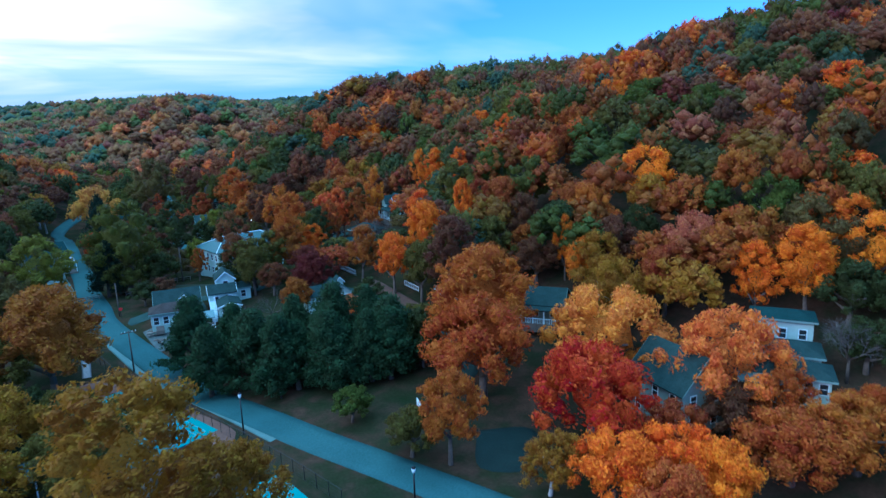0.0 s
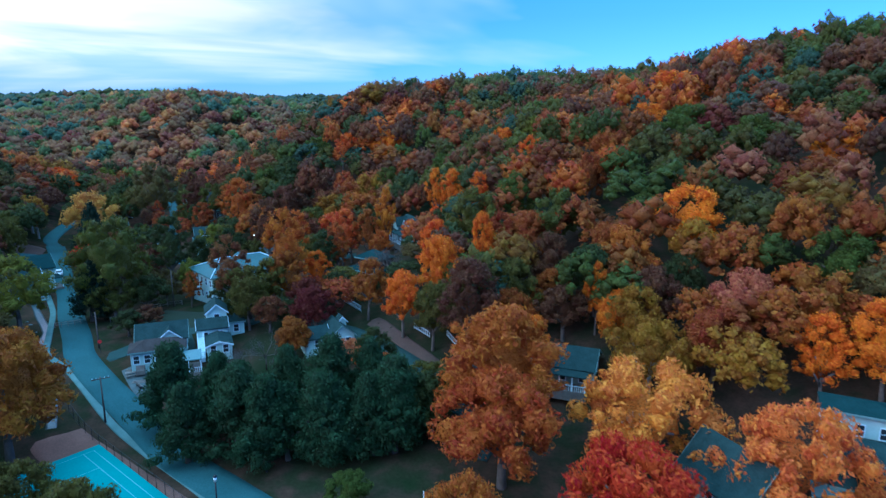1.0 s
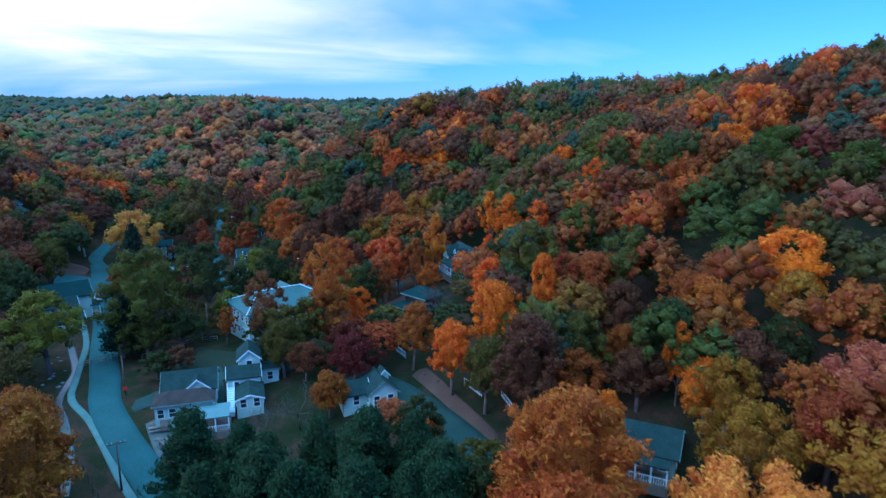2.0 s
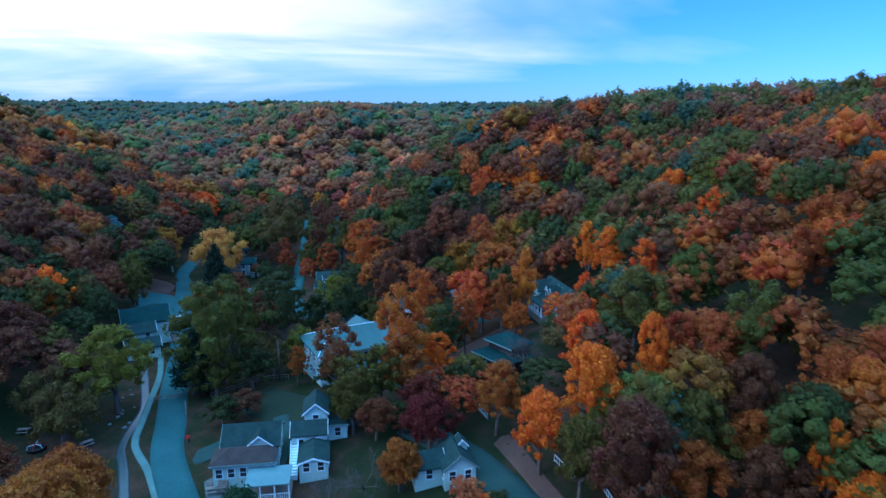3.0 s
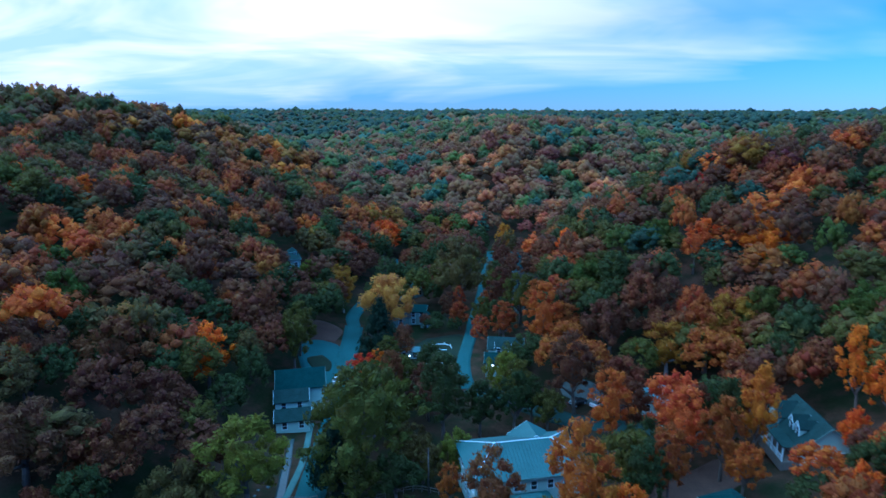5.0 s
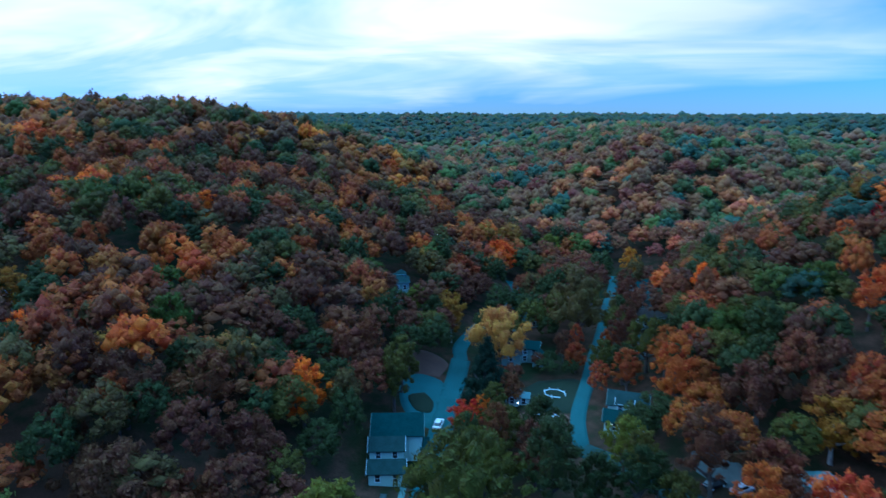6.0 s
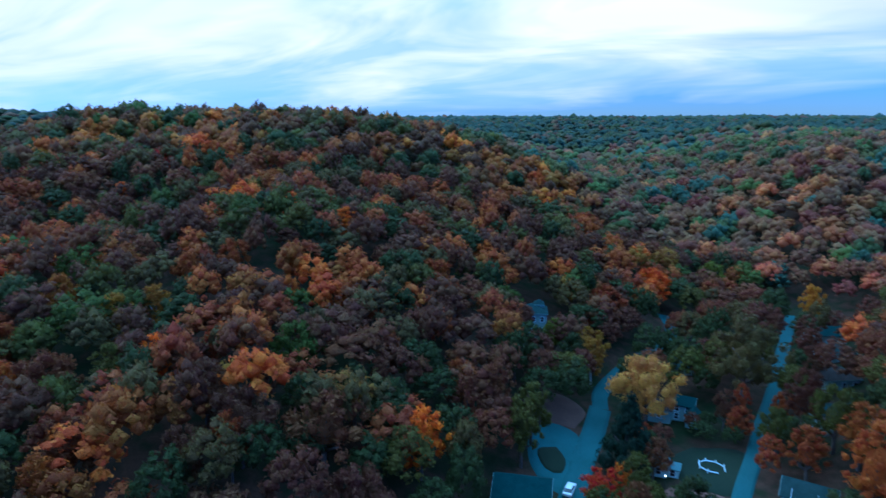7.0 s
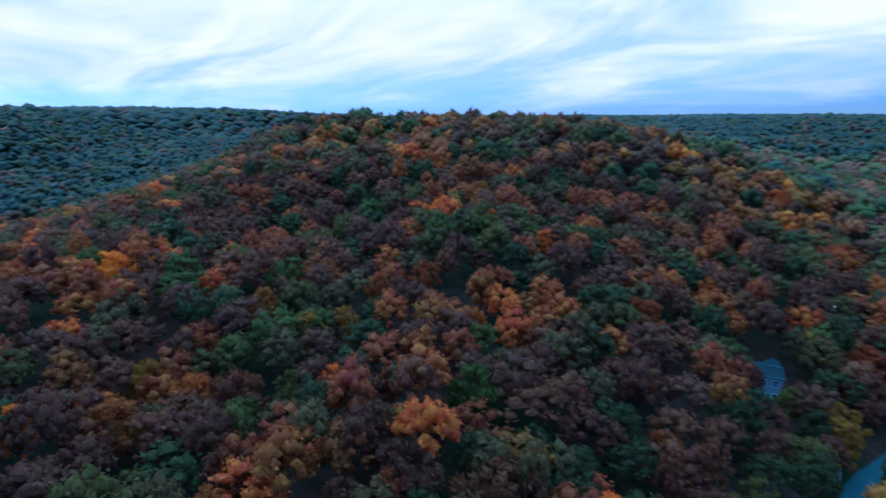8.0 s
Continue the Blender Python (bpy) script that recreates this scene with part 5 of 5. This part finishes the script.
fence("dark rail fence round the hall lawn", [(-75, 139.5), (-72, 144), (-68.5, 148.6), (-63, 149.5)], 1.1, 1.6, WOOD, ((0.95, 0.05), (0.5, 0.04)), 0.07)


def tennis_court(cx, cy, rot, w, d, label):
    """A painted court on a level slab with white lines, which lie on it as thin strips."""
    o = root("tennis_court", cx, cy, rot, label, "sports court")
    lift = max(float(height(cx + a, cy + b)) for a in (-10, 0, 10) for b in (-10, 0, 10)) - ground_at(cx, cy)
    part("slab", box((-w / 2, -d / 2, -0.6), (w / 2, d / 2, lift + 0.1)), COURT, o)
    z = lift + 0.104

    def line(x0, y0, x1, y1):
        part("line", box((x0 - 0.05, y0 - 0.05, z), (x1 + 0.05, y1 + 0.05, z + 0.004)), COURT_LINE, o)
    a, b = w / 2 - 1.2, d / 2 - 1.2
    for yy in (-b, -b + 1.4, b - 1.4, b):
        line(-a, yy, a, yy)
    for xx in (-a, a):
        line(xx, -b + 0.11, xx, b - 0.11)
    for xx in (-a * 0.54, a * 0.54):
        line(xx, -b + 1.51, xx, b - 1.51)
    line(-a * 0.54 + 0.11, 0, a * 0.54 - 0.11, 0)


tennis_court(-47.0, 82.4, -38, 25.0, 13.5, "teal painted tennis court with white lines")
tennis_court(-18.0, 54.5, -48, 24.0, 13.0, "teal painted sports court beside the fence")


def car(x, y, rot, paint, label):
    """A parked saloon: rounded body, dark glasshouse, lamps and four wheels."""
    o = root("car", x, y, rot, label, "car", ground_at(x, y) + 0.09)
    side = [(-2.2, 0.32), (-2.22, 0.75), (-2.05, 0.9), (-1.2, 0.95), (1.1, 0.92), (2.05, 0.8), (2.2, 0.62), (2.18, 0.32)]
    v, f = [], []
    for yy, s in ((-0.88, 0.97), (-0.8, 1.0), (0.8, 1.0), (0.88, 0.97)):
        v += [(a * s, yy, 0.32 + (b - 0.32) * (1.0 if abs(yy) < 0.85 else 0.93)) for a, b in side]
    n = len(side)
    for r in range(3):
        f += [(r * n + i, r * n + (i + 1) % n, (r + 1) * n + (i + 1) % n, (r + 1) * n + i) for i in range(n)]
    f += [tuple(range(n))[::-1], tuple(range(3 * n, 4 * n))]
    part("body", (v, f), paint, o)
    cab = [(-1.75, 0.93), (-1.25, 1.42), (0.25, 1.45), (1.0, 0.93)]
    v = [(a, s * (0.78 if b < 1 else 0.62), b) for s in (-1, 1) for a, b in cab]
    part("glasshouse", (v, [(0, 1, 2, 3), (7, 6, 5, 4), (1, 0, 4, 5), (2, 1, 5, 6), (3, 2, 6, 7), (0, 3, 7, 4)]), GLASS, o, "dark windows")
    part("roof", box((-1.22, -0.6, 1.425), (0.24, 0.6, 1.475)), paint, o)
    for sx in (-1.35, 1.35):
        for sy in (-0.8, 0.8):
            w = part("wheel", tube((sx, sy - 0.1, 0.32), (sx, sy + 0.1, 0.32), 0.32, 0.32, 12), RUBBER, o)
            part("rim", tube((sx, sy + (0.1 if sy > 0 else -0.115), 0.32), (sx, sy + (0.115 if sy > 0 else -0.1), 0.32), 0.18, 0.18, 10), TRIM, w)
    for sy in (-0.62, 0.62):
        part("headlight", box((2.1, sy - 0.14, 0.62), (2.21, sy + 0.14, 0.72)), TRIM, o)
        part("tail_light", box((-2.25, sy - 0.14, 0.68), (-2.2, sy + 0.14, 0.8)), SIGN_RED, o)


CAR_WHITE = surface("white_car_paint", (0.6, 0.61, 0.62), (0.7, 0.7, 0.7), 1, 6, 0.25, 0.0, 0.0, 0.5)
CAR_GREY = surface("grey_car_paint", (0.12, 0.13, 0.14), (0.18, 0.19, 0.2), 1, 6, 0.25, 0.0, 0.3, 0.5)
CAR_DARK = surface("dark_car_paint", (0.02, 0.022, 0.025), (0.035, 0.036, 0.04), 1, 6, 0.22, 0.0, 0.2, 0.5)
car(-108.3, 174.6, 122, CAR_WHITE, "white saloon car driving on the village road")
car(-50.5, 190.8, 70, CAR_WHITE, "white car parked on the gravel apron")
car(-54.8, 189.6, 70, CAR_DARK, "dark car parked on the gravel apron")
car(-45.5, 190.0, 70, CAR_DARK, "black car parked beside the lower street")
car(-38.5, 188.2, 15, CAR_GREY, "grey car parked beside the lower street")
car(-34.0, 189.6, 15, CAR_DARK, "dark blue car parked beside the lower street")
car(24.6, 97.5, 30, CAR_WHITE, "white car parked under golden trees")
car(-126.0, 244.5, 70, CAR_GREY, "grey car parked beside the lane")
car(-143.0, 262.0, 60, CAR_DARK, "dark car parked beside the lane")

# white ring on the playground lawn
rg = root("playground_ring", -96.8, 202.6, 15, "white eight-sided wooden border round a play area", "play border")
for k in range(7):
    a0, a1 = k * math.pi / 4, (k + 1) * math.pi / 4
    part("board", tube((2.6 * math.cos(a0), 2.2 * math.sin(a0), 0.3), (2.6 * math.cos(a1), 2.2 * math.sin(a1), 0.3), 0.11, 0.11, 6), TRIM, rg)
    part("post", tube((2.6 * math.cos(a0), 2.2 * math.sin(a0), -0.2), (2.6 * math.cos(a0), 2.2 * math.sin(a0), 0.75), 0.1, 0.1, 6), TRIM, rg)


def bench(x, y, rot, label, mat):
    o = root("bench", x, y, rot, label, "bench")
    part("seat", box((-0.8, -0.22, 0.42), (0.8, 0.22, 0.48)), mat, o)
    part("backrest", box((-0.8, 0.2, 0.55), (0.8, 0.26, 0.95)), mat, o)
    for sx in (-0.65, 0.65):
        part("leg", box((sx - 0.05, -0.2, -0.1), (sx + 0.05, 0.26, 0.42)), IRON, o)


def picnic_table(x, y, rot, label):
    o = root("picnic_table", x, y, rot, label, "table")
    part("tabletop", box((-0.95, -0.4, 0.7), (0.95, 0.4, 0.76)), WOOD, o)
    for s in (-1, 1):
        part("seat", box((-0.95, s * 0.72 - 0.14, 0.42), (0.95, s * 0.72 + 0.14, 0.47)), WOOD, o)
    for sx in (-0.7, 0.7):
        part("trestle", merge(tube((sx, -0.75, 0), (sx, -0.2, 0.7), 0.05, 0.05, 5), tube((sx, 0.75, 0), (sx, 0.2, 0.7), 0.05, 0.05, 5), tube((sx, -0.8, 0.42), (sx, 0.8, 0.42), 0.04, 0.04, 5)), WOOD, o)


mg = root("merry_go_round", -90.2, 115.2, 0, "low playground roundabout with pale and red rails", "roundabout")
part("deck", tube((0, 0, 0.25), (0, 0, 0.38), 1.35, 1.35, 20), IRON, mg)
part("hub", tube((0, 0, -0.3), (0, 0, 0.95), 0.1, 0.08, 10), IRON, mg)
for k in range(6):
    c, d = math.cos(k * math.pi / 3), math.sin(k * math.pi / 3)
    part("rail", merge(tube((0.1 * c, 0.1 * d, 0.9), (1.05 * c, 1.05 * d, 0.95), 0.05, 0.05, 6), tube((1.05 * c, 1.05 * d, 0.95), (1.25 * c, 1.25 * d, 0.38), 0.05, 0.05, 6)), SIGN_RED if k % 2 else TRIM, mg)
picnic_table(-95.5, 118.0, 20, "grey wooden picnic table on the park grass")
picnic_table(-84.0, 119.0, 65, "weathered wooden picnic table under trees")
picnic_table(-57.6, 114.4, 30, "weathered wooden table in the gravel yard")
bench(-54.6, 111.2, 140, "grey wooden garden bench in the gravel yard", WOOD)
bench(-94.0, 191.5, 20, "pale bench on the garden terrace", TRIM)
bench(-90.6, 193.4, 20, "pale bench on the garden terrace", TRIM)
for bx, by, br in ((-55.4, 112.8, 10), (-58.2, 116.4, 35)):
    o = root("lumber_stack", bx, by, br, "loose stack of grey boards in the gravel yard", "lumber")
    for i in range(5):
        part("board", box((-1.2 + 0.1 * (i % 2), -0.5 + 0.22 * i, 0.0), (1.2 + 0.15 * (i % 3), -0.32 + 0.22 * i, 0.09 + 0.07 * (i % 2))), WOOD, o)


def pavilion(x, y, rot, w, d, h, mat, label):
    o = root("pavilion", x, y, rot, label, "pavilion")
    e, r = h, h + 1.3
    v = [(-w / 2, -d / 2, e), (w / 2, -d / 2, e), (w / 2, d / 2, e), (-w / 2, d / 2, e), (-w / 4, 0, r), (w / 4, 0, r)]
    v += [(a, b, c - 0.14) for a, b, c in v]
    part("roof", (v, [(0, 1, 5, 4), (1, 2, 5), (2, 3, 4, 5), (3, 0, 4), (6, 10, 11, 7), (7, 11, 8), (8, 11, 10, 9), (9, 10, 6), (1, 0, 6, 7), (2, 1, 7, 8), (3, 2, 8, 9), (0, 3, 9, 6)]), mat, o)
    for sx in (-1, 1):
        for sy in (-1, 1):
            part("post", tube((sx * (w / 2 - 0.4), sy * (d / 2 - 0.4), -0.4), (sx * (w / 2 - 0.4), sy * (d / 2 - 0.4), h - 0.04), 0.09, 0.09, 8), TRIM, o)


pavilion(-65.5, 85.0, 30, 6.0, 5.0, 2.6, PALE_METAL, "open park pavilion with a pale metal roof")
pavilion(-52.5, 65.0, 30, 7.5, 5.5, 2.6, PALE_METAL, "open park pavilion with a pale blue-grey roof")

# basketball hoop on a dark pad
patch("ball_court", [(3, 76), (10.5, 76), (10, 67.5), (3, 67.5)], BLACKTOP, "dark asphalt ball court under trees", "sports court", 0.08)
hp = root("basketball_hoop", -3.9, 77.7, 200, "white basketball backboard on a bent steel pole", "basketball hoop")
part("pole", merge(tube((0, 0, -0.3), (0, 0, 2.7), 0.07, 0.06, 8), tube((0, 0, 2.7), (0.7, 0, 3.2), 0.06, 0.05, 8)), TRIM, hp)
part("backboard", box((0.7, -0.85, 2.85), (0.75, 0.85, 3.9)), TRIM, hp)
part("ring", merge(*[tube((0.98 + 0.23 * math.cos(k * math.pi / 4), 0.23 * math.sin(k * math.pi / 4), 3.05), (0.98 + 0.23 * math.cos((k + 1) * math.pi / 4), 0.23 * math.sin((k + 1) * math.pi / 4), 3.05), 0.015, 0.015, 4) for k in range(8)]), SIGN_RED, hp, "orange-red ring")


# ---------------------------------------------------------------- small lamps already lit at dusk
def glow_material():
    m = bpy.data.materials.new("lit_lamp_glass")
    m.use_nodes = True
    p = m.node_tree.nodes["Principled BSDF"]
    p.inputs["Base Color"].default_value = (0.9, 0.85, 0.75, 1)
    p.inputs["Emission Color"].default_value = (1.0, 0.9, 0.75, 1)
    p.inputs["Emission Strength"].default_value = 9.0
    return m


LIT = glow_material()


def yard_lamp(x, y, h):
    o = root("yard_lamp", x, y, 0, "small yard lamp on a slim post, lit at dusk", "yard lamp")
    part("post", tube((0, 0, -0.3), (0, 0, h - 0.14), 0.06, 0.05, 6), IRON, o)
    v, f = ico(2)
    part("globe", ([tuple(q * 0.13 + np.array([0, 0, h])) for q in v], [tuple(q) for q in f]), LIT, o, "glowing white globe", True)


for lx, ly, lh in ((-77.2, 193.9, 3.0), (-62.8, 198.6, 3.4), (-181.5, 238.8, 9.0), (-180.5, 249.3, 9.0), (-98.5, 190.2, 2.6), (41.3, 78.0, 3.0)):
    yard_lamp(lx, ly, lh)

# pale stones in the stream bed
STONE = surface("pale_stone", (0.07, 0.09, 0.088), (0.15, 0.18, 0.175), 1.5, 9, 0.8, 0.3)
rng_s = np.random.default_rng(12)
for i in range(12):
    u = i / 11
    sx, sy = -91.5 + 9 * u + rng_s.uniform(-1.6, 1.6), 137.0 - 12 * u + rng_s.uniform(-1.6, 1.6)
    v, f = ico(2)
    k = rng_s.uniform(0.2, 0.42)
    o = root("stone", sx, sy, float(rng_s.uniform(0, 360)), "pale rounded stone in the stream bed", "stone", ground_at(sx, sy) + 0.1 * k, "stream stones")
    part("rock", ([tuple(q * np.array([k * 1.3, k, k * 0.6]) * (1 + 0.12 * rng_s.normal())) for q in v], [tuple(q) for q in f]), STONE, o, "", True)

# ---------------------------------------------------------------- the woods
HERO_XYR = np.array(HERO)
EAST = [("green", 22), ("oak", 14), ("olivegreen", 16), ("dkgreen", 9), ("hazegreen", 5), ("mauve", 13), ("rustmauve", 13), ("rust", 11), ("rustorange", 9), ("orange", 8), ("olive", 3), ("rustgold", 7), ("crimsondark", 3)]
EAST_FOOT = [("rust", 16), ("rustorange", 20), ("orange", 14), ("rustgold", 14), ("olive", 4), ("green", 9), ("olivegreen", 12), ("oakbrown", 6), ("mauve", 5), ("salmonpale", 4)]
WEST = [("green", 14), ("oak", 14), ("olivegreen", 18), ("dkgreen", 14), ("oakbrown", 14), ("maroon", 13), ("mauve", 12), ("rustmauve", 11), ("rust", 15), ("rustorange", 12), ("orange", 7), ("rustgold", 12), ("olive", 5)]
# the blue-green share on north, spur and far slopes stands in for haze
NORTH = [("hazegreen", 34), ("dkgreen", 16), ("oak", 10), ("green", 8), ("olivegreen", 10), ("mauve", 16), ("maroon", 7), ("rustmauve", 14), ("rust", 8), ("rustorange", 3), ("crimsondark", 3)]
SPUR = [("hazegreen", 22), ("dkgreen", 12), ("green", 5), ("mauve", 14), ("rustmauve", 18), ("crimsondark", 12), ("rust", 12), ("salmon", 8), ("rustorange", 6)]
FAR = [("hazegreen", 60), ("dkgreen", 18), ("green", 8), ("oak", 8), ("rustmauve", 6), ("mauve", 8), ("rust", 3)]


def free(x, y, margin):
    """Whether wild trees may stand there: off the roads, clear of houses and of the single trees."""
    ok = np.ones(len(x), bool)
    near = np.hypot(x + 60, y - 150) < 260
    idx = np.nonzero(near)[0]
    px, py = x[idx], y[idx]
    good = np.ones(len(idx), bool)
    for line, half in ROAD_LINES:
        d = np.hypot(px[:, None] - line[None, ::2, 0], py[:, None] - line[None, ::2, 1]).min(1)
        good &= d > half + 4.2
    for cx, cy, r in CLEAR:
        good &= np.hypot(px - cx, py - cy) > r + 3.0
    for cx, cy, r in HERO_XYR:
        good &= np.hypot(px - cx, py - cy) > 0.4 * r + margin
    ok[idx] = good
    return ok


def scatter(rng, spacing, r0, r1, az0, az1):
    """Jittered places in a ring sector round the middle of the flight; azimuths in degrees, west of north positive."""
    cx, cy = -25.0, 65.0
    g = np.arange(-r1, r1 + spacing, spacing)
    gx, gy = np.meshgrid(g, g)
    gx = gx + (np.arange(len(g)) % 2 * spacing / 2)[:, None]
    x = (gx + rng.uniform(-0.42, 0.42, gx.shape) * spacing).ravel()
    y = (gy + rng.uniform(-0.42, 0.42, gy.shape) * spacing).ravel()
    d, az = np.hypot(x, y), np.degrees(np.arctan2(-x, y))
    k = (d >= r0) & (d < r1) & (az >= az0) & (az < az1)
    return x[k] + cx, y[k] + cy


def grow(name, label, seed, x, y, z, h, r, tint, n_lobes, sub, n_leaves, leaf, mat, templates=10, low=0.24):
    """One mesh of many crowns at the given places, each turned, sized and coloured on its own."""
    rng = np.random.default_rng(seed + 50)
    shape = min(0.95, float(np.mean(r) / np.mean(h)) / (1 - low))
    spin = rng.uniform(0, 2 * math.pi, len(x))
    which = rng.integers(0, templates, len(x))
    V, L, S, C = [], [], [], []
    nv = nl = 0
    for t in range(templates):
        m = np.nonzero(which == t)[0]
        if not len(m):
            continue
        tv, tt, tq = dome(np.random.default_rng(seed * 100 + t), sub, n_lobes, n_leaves, leaf, shape)
        c, s = np.cos(spin[m])[:, None], np.sin(spin[m])[:, None]
        px = (tv[None, :, 0] * c - tv[None, :, 1] * s) * r[m, None] + x[m, None]
        py = (tv[None, :, 0] * s + tv[None, :, 1] * c) * r[m, None] + y[m, None]
        pz = (low + (1 - low) * tv[None, :, 2]) * h[m, None] + z[m, None]
        V.append(np.stack([px, py, pz], -1).reshape(-1, 3))
        C.append(np.repeat(tint[m], len(tv), 0))
        for face in (tt, tq):
            if len(face) == 0:
                continue
            kk = face.shape[1]
            ids = (face[None] + (np.arange(len(m)) * len(tv))[:, None, None] + nv).reshape(-1)
            L.append(ids)
            S.append(nl + np.arange(0, len(ids), kk))
            nl += len(ids)
        nv += len(m) * len(tv)
    V, C = np.concatenate(V), np.concatenate(C)
    me = big_mesh(name, V, np.concatenate(L), np.concatenate(S), mat, True)
    at = me.attributes.new("tint", "FLOAT_COLOR", "POINT")
    at.data.foreach_set("color", np.concatenate([C, np.ones((len(C), 1))], 1).astype(np.float32).ravel())
    tagged(new(name, me), label, "forest", kind="stuff")


def woods(name, label, seed, spacing, r0, r1, az0, az1, n_lobes, sub, n_leaves, leaf, size, templates=10):
    rng = np.random.default_rng(seed)
    x, y = scatter(rng, spacing, r0, r1, az0, az1)
    z = height(x, y)
    village = (y > 20) & (y < 325) & (x > -150) & (x < 45)
    keep = np.where(village, np.clip((z - np.where(x > -5, 5.0, 7.5)) / 4, 0.0, 1.0), 1.0)
    k = (rng.uniform(size=len(x)) < keep) & free(x, y, 1.2)
    x, y, z = x[k], y[k], z[k]
    n = len(x)
    h = rng.normal(size[0], size[0] * 0.15, n).clip(size[0] * 0.7, size[0] * 1.3)
    r = rng.normal(size[1], size[1] * 0.16, n).clip(size[1] * 0.65, size[1] * 1.4)
    # colours go in loose drifts
    drift = np.array([noise.noise((a / 38, b / 38, seed)) for a, b in zip(x, y)])
    names, tint = list(LEAF), np.zeros((n, 3))
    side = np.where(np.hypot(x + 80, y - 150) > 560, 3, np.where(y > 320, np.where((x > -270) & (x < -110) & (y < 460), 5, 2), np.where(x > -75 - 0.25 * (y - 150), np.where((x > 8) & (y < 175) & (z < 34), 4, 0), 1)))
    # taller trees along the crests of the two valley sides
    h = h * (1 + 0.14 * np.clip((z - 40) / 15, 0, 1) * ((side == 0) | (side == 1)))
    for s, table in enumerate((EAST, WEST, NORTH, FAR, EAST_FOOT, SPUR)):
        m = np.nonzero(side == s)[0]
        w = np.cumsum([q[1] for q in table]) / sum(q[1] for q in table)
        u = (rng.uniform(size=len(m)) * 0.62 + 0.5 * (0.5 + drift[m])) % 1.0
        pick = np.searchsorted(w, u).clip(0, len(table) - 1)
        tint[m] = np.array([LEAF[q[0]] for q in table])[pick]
    # late autumn: the wild trees are duller than those of the gardens
    tint = 0.9 * tint + 0.1 * tint.mean(1, keepdims=True) * np.array([1.0, 1.1, 0.4])
    # neighbours differ more in hue than in lightness, most far off, imitating haze
    lum = tint @ np.array([0.25, 0.65, 0.1])
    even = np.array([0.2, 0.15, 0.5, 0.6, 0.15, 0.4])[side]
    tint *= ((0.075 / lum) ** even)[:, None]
    # haze put into the colour: far, northern and spur crowns greyed
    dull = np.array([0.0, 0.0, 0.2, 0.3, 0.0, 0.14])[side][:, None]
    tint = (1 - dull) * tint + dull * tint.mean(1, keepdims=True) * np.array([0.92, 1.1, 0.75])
    # north and spur crowns lightened most, as haze would lift them
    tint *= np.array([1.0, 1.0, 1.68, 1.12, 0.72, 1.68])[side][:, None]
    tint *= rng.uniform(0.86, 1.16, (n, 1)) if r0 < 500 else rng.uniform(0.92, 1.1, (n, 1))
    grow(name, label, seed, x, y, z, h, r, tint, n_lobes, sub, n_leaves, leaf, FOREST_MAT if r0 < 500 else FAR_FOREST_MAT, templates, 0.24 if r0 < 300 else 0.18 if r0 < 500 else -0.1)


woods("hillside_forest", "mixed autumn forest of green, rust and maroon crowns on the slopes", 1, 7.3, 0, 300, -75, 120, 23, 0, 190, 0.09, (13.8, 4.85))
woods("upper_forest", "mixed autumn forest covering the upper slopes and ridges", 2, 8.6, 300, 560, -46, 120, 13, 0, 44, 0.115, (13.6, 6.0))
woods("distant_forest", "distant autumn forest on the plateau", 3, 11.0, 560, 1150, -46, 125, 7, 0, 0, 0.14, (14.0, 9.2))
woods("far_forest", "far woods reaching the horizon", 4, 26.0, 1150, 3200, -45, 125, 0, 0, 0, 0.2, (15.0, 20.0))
wild = np.array([q[1:] for q in WILD])
grow("village_woods", "dense mixed autumn trees growing between the houses", 9, wild[:, 0], wild[:, 1], height(wild[:, 0], wild[:, 1]) - 0.1, wild[:, 2], wild[:, 3],
     np.array([LEAF[q[0]] for q in WILD]), 40, 0, 760, 0.07, FOREST_MAT)
